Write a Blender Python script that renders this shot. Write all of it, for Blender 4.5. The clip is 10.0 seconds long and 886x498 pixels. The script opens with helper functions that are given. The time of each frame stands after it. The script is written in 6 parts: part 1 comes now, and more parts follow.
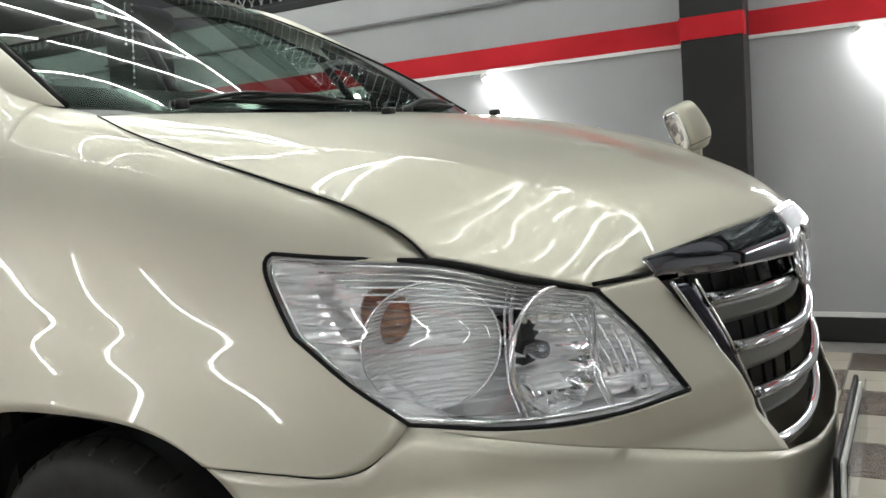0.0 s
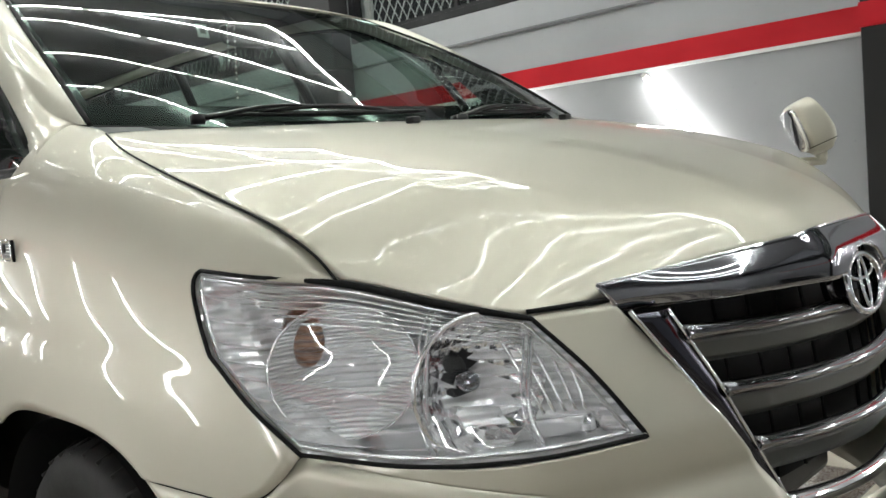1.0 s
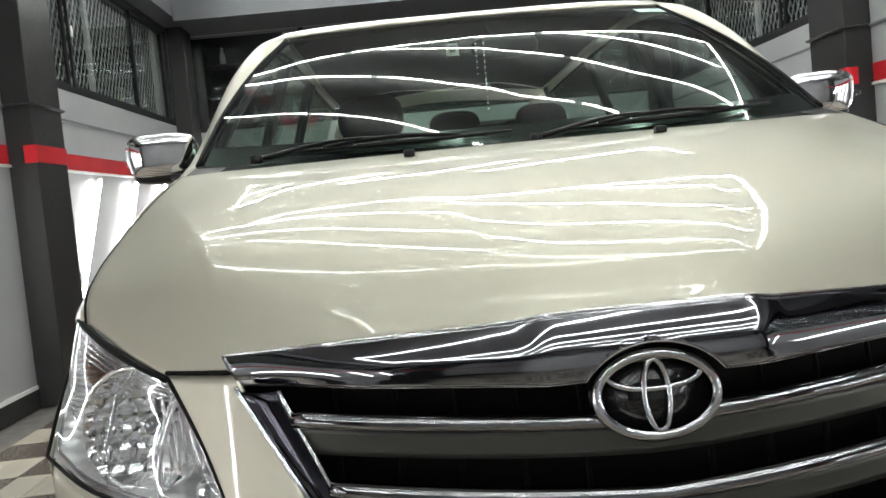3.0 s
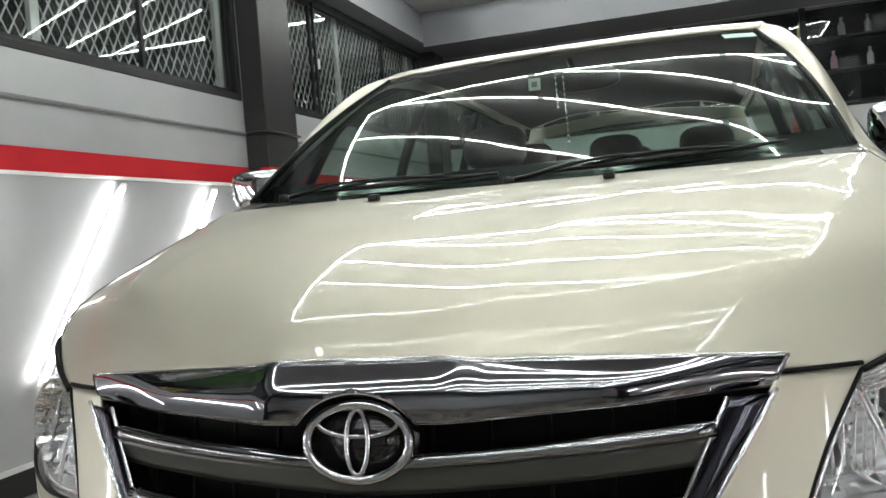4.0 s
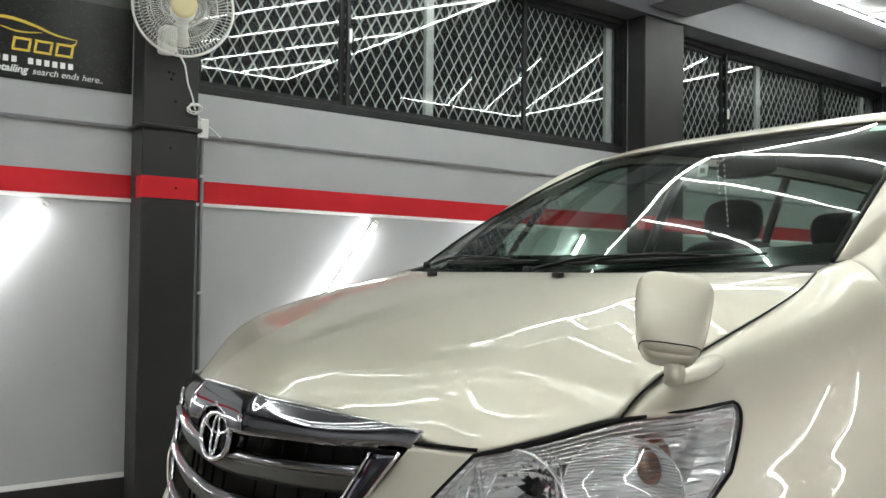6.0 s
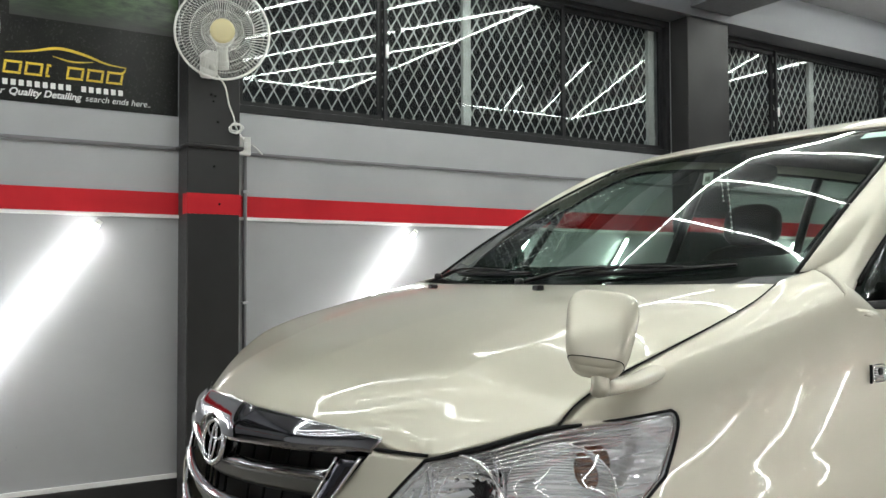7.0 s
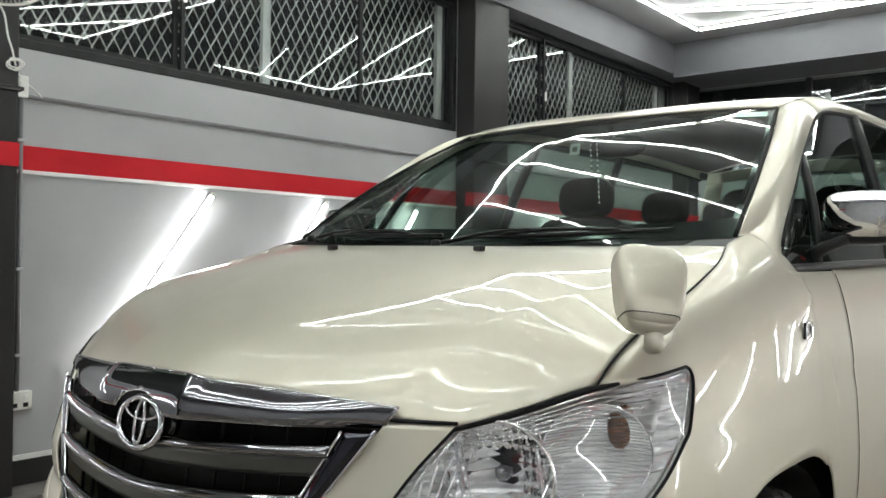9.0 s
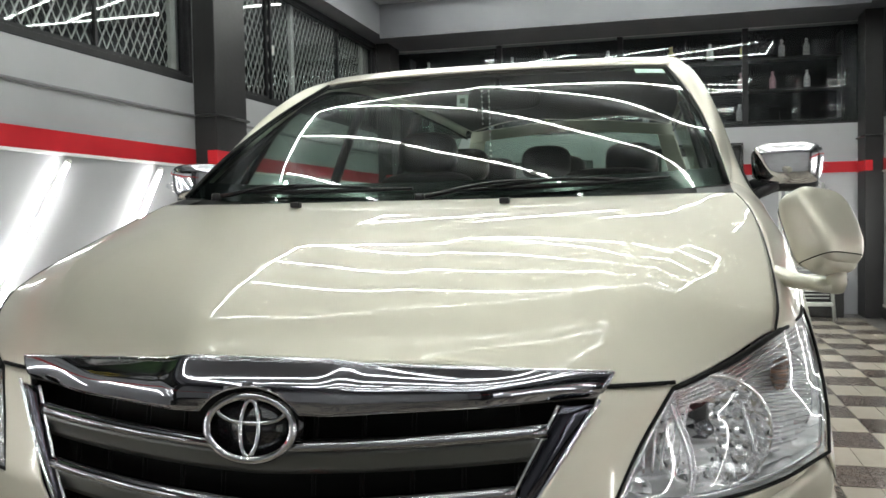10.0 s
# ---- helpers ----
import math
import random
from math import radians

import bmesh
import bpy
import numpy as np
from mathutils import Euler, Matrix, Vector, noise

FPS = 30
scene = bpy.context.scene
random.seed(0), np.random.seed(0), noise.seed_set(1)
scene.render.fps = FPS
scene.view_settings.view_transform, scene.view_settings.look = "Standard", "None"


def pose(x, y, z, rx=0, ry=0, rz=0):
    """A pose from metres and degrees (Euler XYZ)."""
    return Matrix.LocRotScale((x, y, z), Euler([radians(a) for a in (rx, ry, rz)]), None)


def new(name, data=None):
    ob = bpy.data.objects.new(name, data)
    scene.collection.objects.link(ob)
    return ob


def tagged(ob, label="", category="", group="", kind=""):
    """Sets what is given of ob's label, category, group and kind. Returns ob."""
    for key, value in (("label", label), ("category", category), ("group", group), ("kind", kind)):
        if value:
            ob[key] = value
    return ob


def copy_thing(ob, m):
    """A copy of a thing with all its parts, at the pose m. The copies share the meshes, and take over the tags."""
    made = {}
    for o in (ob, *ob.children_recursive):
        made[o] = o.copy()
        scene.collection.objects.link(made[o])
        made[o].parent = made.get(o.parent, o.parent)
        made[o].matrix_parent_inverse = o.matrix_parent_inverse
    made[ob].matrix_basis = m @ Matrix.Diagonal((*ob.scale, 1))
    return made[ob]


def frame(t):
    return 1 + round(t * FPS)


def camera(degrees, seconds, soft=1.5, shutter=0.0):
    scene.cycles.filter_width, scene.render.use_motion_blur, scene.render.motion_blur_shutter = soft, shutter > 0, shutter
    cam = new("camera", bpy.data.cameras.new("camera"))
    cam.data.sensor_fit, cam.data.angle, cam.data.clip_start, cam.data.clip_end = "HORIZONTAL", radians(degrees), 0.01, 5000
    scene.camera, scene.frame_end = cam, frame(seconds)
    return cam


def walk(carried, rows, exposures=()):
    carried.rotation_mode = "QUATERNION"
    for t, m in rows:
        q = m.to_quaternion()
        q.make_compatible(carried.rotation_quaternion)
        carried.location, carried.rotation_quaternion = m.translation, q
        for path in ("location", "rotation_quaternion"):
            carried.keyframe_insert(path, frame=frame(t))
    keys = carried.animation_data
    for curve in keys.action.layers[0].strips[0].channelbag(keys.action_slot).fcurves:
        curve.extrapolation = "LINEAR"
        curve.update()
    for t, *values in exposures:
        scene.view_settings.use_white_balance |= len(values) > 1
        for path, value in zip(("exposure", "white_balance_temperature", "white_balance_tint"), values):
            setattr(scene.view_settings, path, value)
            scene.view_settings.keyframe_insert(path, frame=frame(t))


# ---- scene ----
import functools

EXPOSURE = 0.22
cam = camera(54.61, 10.0, shutter=0.1)
PATH = [
    (0, pose(-1.718, -0.228, 1.017, 83.80, 4.47, -61.13)),
    (0.5, pose(-1.627, -0.337, 0.992, 84.32, 5.04, -55.86)),
    (1, pose(-1.420, -0.498, 1.001, 85.17, 5.06, -46.03)),
    (1.5, pose(-1.181, -0.698, 1.016, 85.64, 4.82, -33.54)),
    (2, pose(-0.837, -0.837, 1.005, 86.22, 4.69, -21.62)),
    (2.2, pose(-0.706, -0.883, 1.007, 86.46, 4.72, -17.17)),
    (3.3, pose(-0.078, -0.987, 1.024, 86.99, 5.62, 2.66)),
    (3.5, pose(0.059, -0.984, 1.021, 87.65, 5.35, 6.14)),
    (4, pose(0.445, -1.000, 1.027, 88.96, 4.58, 17.80)),
    (4.5, pose(0.755, -0.937, 1.006, 89.41, 3.34, 27.28)),
    (5, pose(1.099, -0.848, 1.018, 89.57, 2.41, 36.14)),
    (5.5, pose(1.428, -0.782, 1.057, 90.51, 0.45, 45.63)),
    (6, pose(1.688, -0.726, 1.107, 91.85, -0.72, 52.92)),
    (6.2, pose(1.759, -0.711, 1.120, 92.19, -0.72, 54.53)),
    (7.3, pose(1.925, -0.606, 1.142, 91.98, 0.43, 58.42)),
    (7.5, pose(1.916, -0.620, 1.135, 92.24, 0.47, 58.46)),
    (8, pose(1.872, -0.670, 1.126, 92.22, -0.36, 55.37)),
    (8.5, pose(1.733, -0.785, 1.113, 91.61, -0.61, 49.24)),
    (9, pose(1.453, -0.928, 1.098, 90.39, -0.71, 38.94)),
    (9.5, pose(1.096, -1.063, 1.087, 89.17, 0.01, 27.46)),
    (10, pose(0.594, -1.160, 1.080, 87.88, 1.01, 14.67)),
]
walk(cam, PATH, [(0, EXPOSURE), (10, EXPOSURE)])

# ---- world ----
world = bpy.data.worlds.new("night")
world.use_nodes = True
world.node_tree.nodes["Background"].inputs[0].default_value = (0.02, 0.022, 0.03, 1)
world.node_tree.nodes["Background"].inputs[1].default_value = 0.3
scene.world = world


# ---- materials ----
def principled(name, color, rough=0.5, metal=0.0, coat=0.0, spec=0.5):
    m = bpy.data.materials.new(name)
    m.use_nodes = True
    b = m.node_tree.nodes["Principled BSDF"]
    b.inputs["Base Color"].default_value = (*color, 1)
    b.inputs["Roughness"].default_value = rough
    b.inputs["Metallic"].default_value = metal
    b.inputs["Coat Weight"].default_value = coat
    b.inputs["Coat Roughness"].default_value = 0.02
    b.inputs["Specular IOR Level"].default_value = spec
    return m


def textured(m, color_a, color_b, scale=8.0, detail=6.0, rough=(0.4, 0.6), bump=0.1, bump_scale=120.0, stretch=(1, 1, 1)):
    """Two scales of variation: a broad stain in the colour and a fine grain in roughness and bump."""
    nt = m.node_tree
    b = nt.nodes["Principled BSDF"]
    tc = nt.nodes.new("ShaderNodeTexCoord")
    mp = nt.nodes.new("ShaderNodeMapping")
    mp.inputs["Scale"].default_value = stretch
    n1 = nt.nodes.new("ShaderNodeTexNoise")
    n1.inputs["Scale"].default_value = scale
    n1.inputs["Detail"].default_value = detail
    n2 = nt.nodes.new("ShaderNodeTexNoise")
    n2.inputs["Scale"].default_value = bump_scale
    n2.inputs["Detail"].default_value = 4
    ramp = nt.nodes.new("ShaderNodeValToRGB")
    ramp.color_ramp.elements[0].position, ramp.color_ramp.elements[1].position = 0.3, 0.7
    ramp.color_ramp.elements[0].color = (*color_a, 1)
    ramp.color_ramp.elements[1].color = (*color_b, 1)
    mr = nt.nodes.new("ShaderNodeMapRange")
    mr.inputs["To Min"].default_value, mr.inputs["To Max"].default_value = rough
    bp = nt.nodes.new("ShaderNodeBump")
    bp.inputs["Strength"].default_value = bump
    bp.inputs["Distance"].default_value = 0.002
    link = nt.links.new
    link(tc.outputs["Object"], mp.inputs["Vector"])
    link(mp.outputs[0], n1.inputs["Vector"])
    link(mp.outputs[0], n2.inputs["Vector"])
    link(n1.outputs["Fac"], ramp.inputs["Fac"])
    link(ramp.outputs["Color"], b.inputs["Base Color"])
    link(n2.outputs["Fac"], mr.inputs["Value"])
    link(mr.outputs[0], b.inputs["Roughness"])
    link(n2.outputs["Fac"], bp.inputs["Height"])
    link(bp.outputs[0], b.inputs["Normal"])
    return m


def glow(name, color, strength):
    m = bpy.data.materials.new(name)
    m.use_nodes = True
    b = m.node_tree.nodes["Principled BSDF"]
    b.inputs["Base Color"].default_value = (0.9, 0.9, 0.9, 1)
    b.inputs["Emission Color"].default_value = (*color, 1)
    b.inputs["Emission Strength"].default_value = strength
    return m


def glass(name, color, rough=0.0, ior=1.45, gain=1.8, power=4.5, dust=0.0):
    """A thin pane: clear straight through, with the gloss of glass."""
    m = bpy.data.materials.new(name)
    m.use_nodes = True
    nt = m.node_tree
    nt.nodes.remove(nt.nodes["Principled BSDF"])
    out = nt.nodes["Material Output"]
    tr = nt.nodes.new("ShaderNodeBsdfTransparent")
    tr.inputs[0].default_value = (*color, 1)
    gl = nt.nodes.new("ShaderNodeBsdfGlossy")
    gl.inputs["Roughness"].default_value = rough
    lw = nt.nodes.new("ShaderNodeLayerWeight")
    lw.inputs[0].default_value = 0.5
    pw = nt.nodes.new("ShaderNodeMath")
    pw.operation = "POWER"
    pw.inputs[1].default_value = power
    fr = nt.nodes.new("ShaderNodeMapRange")
    f0 = gain * ((ior - 1) / (ior + 1)) ** 2
    fr.inputs["To Min"].default_value, fr.inputs["To Max"].default_value = f0, 0.95
    nt.links.new(lw.outputs["Facing"], pw.inputs[0])
    nt.links.new(pw.outputs[0], fr.inputs["Value"])
    mx = nt.nodes.new("ShaderNodeMixShader")
    nt.links.new(fr.outputs[0], mx.inputs[0])
    nt.links.new(tr.outputs[0], mx.inputs[1])
    nt.links.new(gl.outputs[0], mx.inputs[2])
    last = mx
    if dust:
        # a thin film of dust, uneven over the pane
        df = nt.nodes.new("ShaderNodeBsdfDiffuse")
        df.inputs[0].default_value = (0.5, 0.5, 0.48, 1)
        tc = nt.nodes.new("ShaderNodeTexCoord")
        nz = nt.nodes.new("ShaderNodeTexNoise")
        nz.inputs["Scale"].default_value = 2.5
        nz.inputs["Detail"].default_value = 7
        am = nt.nodes.new("ShaderNodeMapRange")
        am.inputs["To Min"].default_value, am.inputs["To Max"].default_value = dust * 0.3, dust * 1.7
        nt.links.new(tc.outputs["Object"], nz.inputs["Vector"])
        nt.links.new(nz.outputs["Fac"], am.inputs["Value"])
        last = nt.nodes.new("ShaderNodeMixShader")
        nt.links.new(am.outputs[0], last.inputs[0])
        nt.links.new(mx.outputs[0], last.inputs[1])
        nt.links.new(df.outputs[0], last.inputs[2])
    nt.links.new(last.outputs[0], out.inputs["Surface"])
    return m


TUBE_WHITE = glow("tube_white", (0.95, 0.995, 0.942), 36.0)
TUBE_WALL = glow("wall_tube_white", (0.98, 0.982, 0.955), 32.0)

PAINT = principled("champagne_paint", (0.585, 0.563, 0.478), 0.5, 0.86, 0.7)
PAINT.node_tree.nodes["Principled BSDF"].inputs["Coat Roughness"].default_value = 0.014
nt = PAINT.node_tree
flake = nt.nodes.new("ShaderNodeTexNoise")
flake.inputs["Scale"].default_value = 2500
flake.inputs["Detail"].default_value = 2
flake_mix = nt.nodes.new("ShaderNodeMapRange")
flake_mix.inputs["To Min"].default_value, flake_mix.inputs["To Max"].default_value = 0.50, 0.62
nt.links.new(flake.outputs["Fac"], flake_mix.inputs["Value"])
nt.links.new(flake_mix.outputs[0], nt.nodes["Principled BSDF"].inputs["Roughness"])

CHROME = principled("chrome", (0.82, 0.82, 0.84), 0.04, 1.0)
DARK_CHROME = principled("dark_chrome", (0.31, 0.31, 0.335), 0.05, 1.0)
GRILLE_BLACK = principled("grille_black", (0.005, 0.005, 0.005), 0.55, spec=0.12)
SLAT_GREY = principled("satin_grey_plastic", (0.105, 0.108, 0.104), 0.34, 0.7)
BLACK_CHROME = principled("black_chrome", (0.075, 0.075, 0.09), 0.06, 1.0)
MID_CHROME = principled("satin_chrome", (0.30, 0.30, 0.315), 0.07, 1.0)
BLACK_PLASTIC = textured(principled("black_plastic", (0.012, 0.012, 0.013), 0.4, spec=0.25), (0.010, 0.010, 0.011), (0.018, 0.018, 0.019), 20, 4, (0.3, 0.5), 0.1, 400)
BLACK_GLOSS = principled("gloss_black", (0.008, 0.008, 0.009), 0.08)
RUBBER = textured(principled("rubber", (0.015, 0.015, 0.015), 0.6, spec=0.25), (0.012, 0.012, 0.012), (0.022, 0.022, 0.021), 30, 4, (0.5, 0.7), 0.2, 300)
SEAL = principled("black_seal", (0.004, 0.004, 0.004), 0.6, spec=0.15)
WINDSCREEN = glass("windscreen_glass", (0.54, 0.65, 0.595), 0.0, 1.52, 0.95, 5.4)
LENS = glass("clear_lens", (0.96, 0.97, 0.98), 0.0, 1.5)
PANE = glass("window_pane", (0.80, 0.83, 0.83), 0.0, 1.55, 0.9, dust=0.005)
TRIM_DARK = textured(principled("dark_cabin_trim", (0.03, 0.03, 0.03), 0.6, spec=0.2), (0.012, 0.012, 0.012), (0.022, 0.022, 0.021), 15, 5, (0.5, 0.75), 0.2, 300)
TRIM_GREY = textured(principled("grey_cabin_trim", (0.2, 0.2, 0.18), 0.6), (0.16, 0.16, 0.145), (0.24, 0.235, 0.21), 15, 5, (0.5, 0.75), 0.2, 300)

WALL_GREY = textured(principled("grey_wall_paint", (0.5, 0.5, 0.52), 0.35), (0.34, 0.345, 0.358), (0.392, 0.397, 0.412), 1.7, 8, (0.24, 0.36), 0.035, 45)
WALL_DARK = textured(principled("charcoal_paint", (0.06, 0.06, 0.065), 0.4, spec=0.2), (0.022, 0.0215, 0.022), (0.034, 0.033, 0.034), 1.5, 8, (0.3, 0.5), 0.05, 45)
BEAM_GREY = textured(principled("slate_beam_paint", (0.075, 0.076, 0.085), 0.45, spec=0.3), (0.092, 0.094, 0.104), (0.118, 0.12, 0.131), 1.3, 8, (0.35, 0.55), 0.05, 45)
CEIL_GREY = textured(principled("ceiling_paint", (0.24, 0.24, 0.25), 0.6), (0.22, 0.22, 0.23), (0.27, 0.27, 0.28), 1.2, 8, (0.5, 0.7), 0.1, 50)
# wall pipes: the grey is darkened to carry their shadow on the wall
PIPE_SHADED = textured(principled("pipe_shaded_grey", (0.16, 0.16, 0.17), 0.4), (0.13, 0.13, 0.138), (0.18, 0.18, 0.19), 6, 5, (0.35, 0.5), 0.05, 80)
STRIPE_RED = textured(principled("red_stripe_paint", (0.5, 0.02, 0.03), 0.35, spec=0.15), (0.44, 0.016, 0.024), (0.54, 0.026, 0.034), 2.5, 6, (0.25, 0.4), 0.08, 80)
WHITE_TRIM = textured(principled("white_trim", (0.75, 0.75, 0.74), 0.4), (0.7, 0.7, 0.69), (0.78, 0.78, 0.77), 6, 5, (0.3, 0.5), 0.05, 150)
WHITE_PLASTIC = textured(principled("white_plastic", (0.75, 0.75, 0.72), 0.35), (0.7, 0.7, 0.67), (0.78, 0.78, 0.75), 12, 4, (0.3, 0.45), 0.03, 200)
FRAME_DARK = textured(principled("dark_window_frame", (0.016, 0.016, 0.017), 0.4, 0.0, spec=0.2), (0.012, 0.012, 0.013), (0.021, 0.021, 0.023), 8, 5, (0.35, 0.5), 0.06, 200)
GRILLE_STEEL = textured(principled("pale_steel", (0.55, 0.55, 0.53), 0.45, 0.1), (0.50, 0.50, 0.48), (0.66, 0.66, 0.64), 12, 5, (0.35, 0.55), 0.1, 200)
NIGHT = principled("night_outside", (0.008, 0.008, 0.01), 0.9)
TILE_LIGHT = textured(principled("light_floor_tile", (0.42, 0.40, 0.35), 0.25), (0.40, 0.365, 0.30), (0.48, 0.44, 0.37), 3, 8, (0.15, 0.3), 0.1, 40)
TILE_DARK = textured(principled("dark_wood_tile", (0.10, 0.085, 0.075), 0.3), (0.065, 0.050, 0.040), (0.14, 0.11, 0.088), 6, 8, (0.2, 0.35), 0.1, 60, (1, 6, 1))
GROUT = textured(principled("grout", (0.12, 0.11, 0.1), 0.8), (0.09, 0.085, 0.08), (0.15, 0.14, 0.13), 10, 6, (0.7, 0.9), 0.2, 150)


# ---- mesh helpers ----
def finish(name, bm, mat, parent=None, label="", smooth=True):
    me = bpy.data.meshes.new(name)
    bm.normal_update()
    for f in bm.faces:
        f.smooth = smooth
    bm.to_mesh(me)
    bm.free()
    me.materials.append(mat)
    ob = new(name, me)
    if parent is not None:
        ob.parent = parent
    if label:
        tagged(ob, label)
    return ob


def part(name, bm, mat, parent, label="", smooth=True):
    return finish(name, bm, mat, parent, label, smooth)


def empty(name, at=(0, 0, 0)):
    ob = new(name)
    ob.location = at
    return ob


def box(bm, x0, x1, y0, y1, z0, z1, bevel=0.0):
    start = len(bm.verts)
    vs = [bm.verts.new((x, y, z)) for x in (x0, x1) for y in (y0, y1) for z in (z0, z1)]
    for q in ((0, 1, 3, 2), (4, 6, 7, 5), (0, 4, 5, 1), (2, 3, 7, 6), (0, 2, 6, 4), (1, 5, 7, 3)):
        bm.faces.new([vs[i] for i in q])
    if bevel:
        bm.verts.index_update()
        edges = {e for v in vs for e in v.link_edges}
        bmesh.ops.bevel(bm, geom=list(edges), offset=bevel, segments=2, profile=0.5, affect="EDGES")
    return bm


def box_bm(*a, bevel=0.0):
    return box(bmesh.new(), *a, bevel=bevel)


def spline(points):
    """A smooth curve through points, by chord length; t from 0 to 1."""
    p = [Vector(q) for q in points]
    d = [0.0]
    for a, b in zip(p, p[1:]):
        d.append(d[-1] + max((b - a).length, 1e-6) ** 0.75)
    n = len(p)
    tang = []
    for i in range(n):
        if i == 0:
            tang.append((p[1] - p[0]) / (d[1] - d[0]))
        elif i == n - 1:
            tang.append((p[-1] - p[-2]) / (d[-1] - d[-2]))
        else:
            h0, h1 = d[i] - d[i - 1], d[i + 1] - d[i]
            tang.append(((p[i] - p[i - 1]) / h0 * h1 + (p[i + 1] - p[i]) / h1 * h0) / (h0 + h1))

    def at(t):
        s = min(max(t, 0.0), 1.0) * d[-1]
        i = 0
        while i < n - 2 and s > d[i + 1]:
            i += 1
        h = d[i + 1] - d[i]
        k = (s - d[i]) / h
        k2, k3 = k * k, k * k * k
        return p[i] * (2 * k3 - 3 * k2 + 1) + tang[i] * h * (k3 - 2 * k2 + k) + p[i + 1] * (3 * k2 - 2 * k3) + tang[i + 1] * h * (k3 - k2)

    return at


def sheet(fn, nu, nv, bm=None, flip=False):
    """A grid surface fn(u, v), both from 0 to 1."""
    bm = bm or bmesh.new()
    g = [[bm.verts.new(fn(i / nu, j / nv)) for j in range(nv + 1)] for i in range(nu + 1)]
    for i in range(nu):
        for j in range(nv):
            q = [g[i][j], g[i + 1][j], g[i + 1][j + 1], g[i][j + 1]]
            if len({tuple(v.co) for v in q}) < 3:
                continue
            bm.faces.new(q[::-1] if flip else q)
    return bm


def coons(bottom, top, left, right):
    def fn(u, v):
        a = bottom(u) * (1 - v) + top(u) * v
        b = left(v) * (1 - u) + right(v) * u
        c = (bottom(0) * (1 - u) + bottom(1) * u) * (1 - v) + (top(0) * (1 - u) + top(1) * u) * v
        return a + b - c
    return fn


def mirrored(fn, side):
    return lambda u, v: Vector((fn(u, v).x * side, fn(u, v).y, fn(u, v).z))


def sweep(bm, pts, r, n=8, closed=False, flat=1.0):
    """A round rod along points; r a number or one for each point."""
    pts = [Vector(p) for p in pts]
    k = len(pts)
    rs = r if isinstance(r, (list, tuple)) else [r] * k
    rings = []
    up = None
    for i, p in enumerate(pts):
        a = pts[(i - 1) % k] if closed or i > 0 else p
        b = pts[(i + 1) % k] if closed or i < k - 1 else p
        d = (b - a).normalized()
        if up is None:
            up = Vector((0, 0, 1)) if abs(d.z) < 0.9 else Vector((1, 0, 0))
        s = d.cross(up).normalized()
        up = s.cross(d).normalized()
        rings.append([bm.verts.new(p + (s * math.cos(2 * math.pi * j / n) + up * math.sin(2 * math.pi * j / n) * flat) * rs[i]) for j in range(n)])
    for i in range(k if closed else k - 1):
        a, b = rings[i], rings[(i + 1) % k]
        for j in range(n):
            bm.faces.new((a[j], a[(j + 1) % n], b[(j + 1) % n], b[j]))
    if not closed:
        bm.faces.new(rings[0][::-1])
        bm.faces.new(rings[-1])
    return bm


def lathe(bm, profile, n=32, axis="z", at=(0, 0, 0)):
    """Turn a profile of (radius, height) round an axis."""
    at = Vector(at)
    rings = []
    for r, h in profile:
        ring = []
        for j in range(n):
            a = 2 * math.pi * j / n
            c, s = r * math.cos(a), r * math.sin(a)
            v = {"z": (c, s, h), "x": (h, c, s), "y": (c, h, s)}[axis]
            ring.append(bm.verts.new(at + Vector(v)))
        rings.append(ring)
    for a, b in zip(rings, rings[1:]):
        for j in range(n):
            bm.faces.new((a[j], a[(j + 1) % n], b[(j + 1) % n], b[j]))
    for ring, rv in ((rings[0], True), (rings[-1], False)):
        if (ring[0].co - ring[n // 2].co).length > 1e-4:
            bm.faces.new(ring[::-1] if rv else ring)
    bmesh.ops.recalc_face_normals(bm, faces=bm.faces)
    return bm


def solid(ob, t, offset=-1.0):
    md = ob.modifiers.new("thickness", "SOLIDIFY")
    md.thickness, md.offset = t, offset
    return ob

# ---- the setting ----
XL, XR, YF, YB, ZC = -2.60, 2.66, -4.6, 8.5, 3.385
SILL, HEAD = 2.04, 3.06
T = 0.18
PILLARS = [(-3.35, -2.95), (0.58, 0.852), (4.23, 4.68), (8.16, 8.5)]

floor = tagged(finish("floor", box_bm(XL - T, XR + T, YF - T, YB + T, -0.12, -0.004), GROUT, smooth=False), "checkered garage floor of pale and dark brown tiles", "floor", kind="structure")
ceiling = tagged(finish("ceiling", box_bm(XL - T, XR + T, YF - T, YB + T, ZC, ZC + 0.12), CEIL_GREY, smooth=False), "grey painted ceiling carrying rows of tube lights", "ceiling", kind="structure")


def side_wall(name, x_in, sgn, sill):
    """A long wall with a window between each two pillars; sgn points out of the room."""
    bm = bmesh.new()
    x0, x1 = sorted((x_in, x_in + sgn * T))
    box(bm, x0, x1, YF - T, YB + T, 0, sill)
    box(bm, x0, x1, YF - T, YB + T, HEAD, ZC)
    for (a, b), (c, d) in zip(PILLARS, PILLARS[1:]):
        box(bm, x0, x1, a, b, sill, HEAD)
    box(bm, x0, x1, PILLARS[-1][0], YB + T, sill, HEAD)
    box(bm, x0, x1, YF - T, PILLARS[0][0], sill, HEAD)
    return tagged(finish(name, bm, WALL_GREY, smooth=False), "light grey painted wall of the garage", "wall", kind="structure")


wall_left = side_wall("wall_left", XL, -1, SILL)
wall_right = side_wall("wall_right", XR, 1, SILL - 0.05)

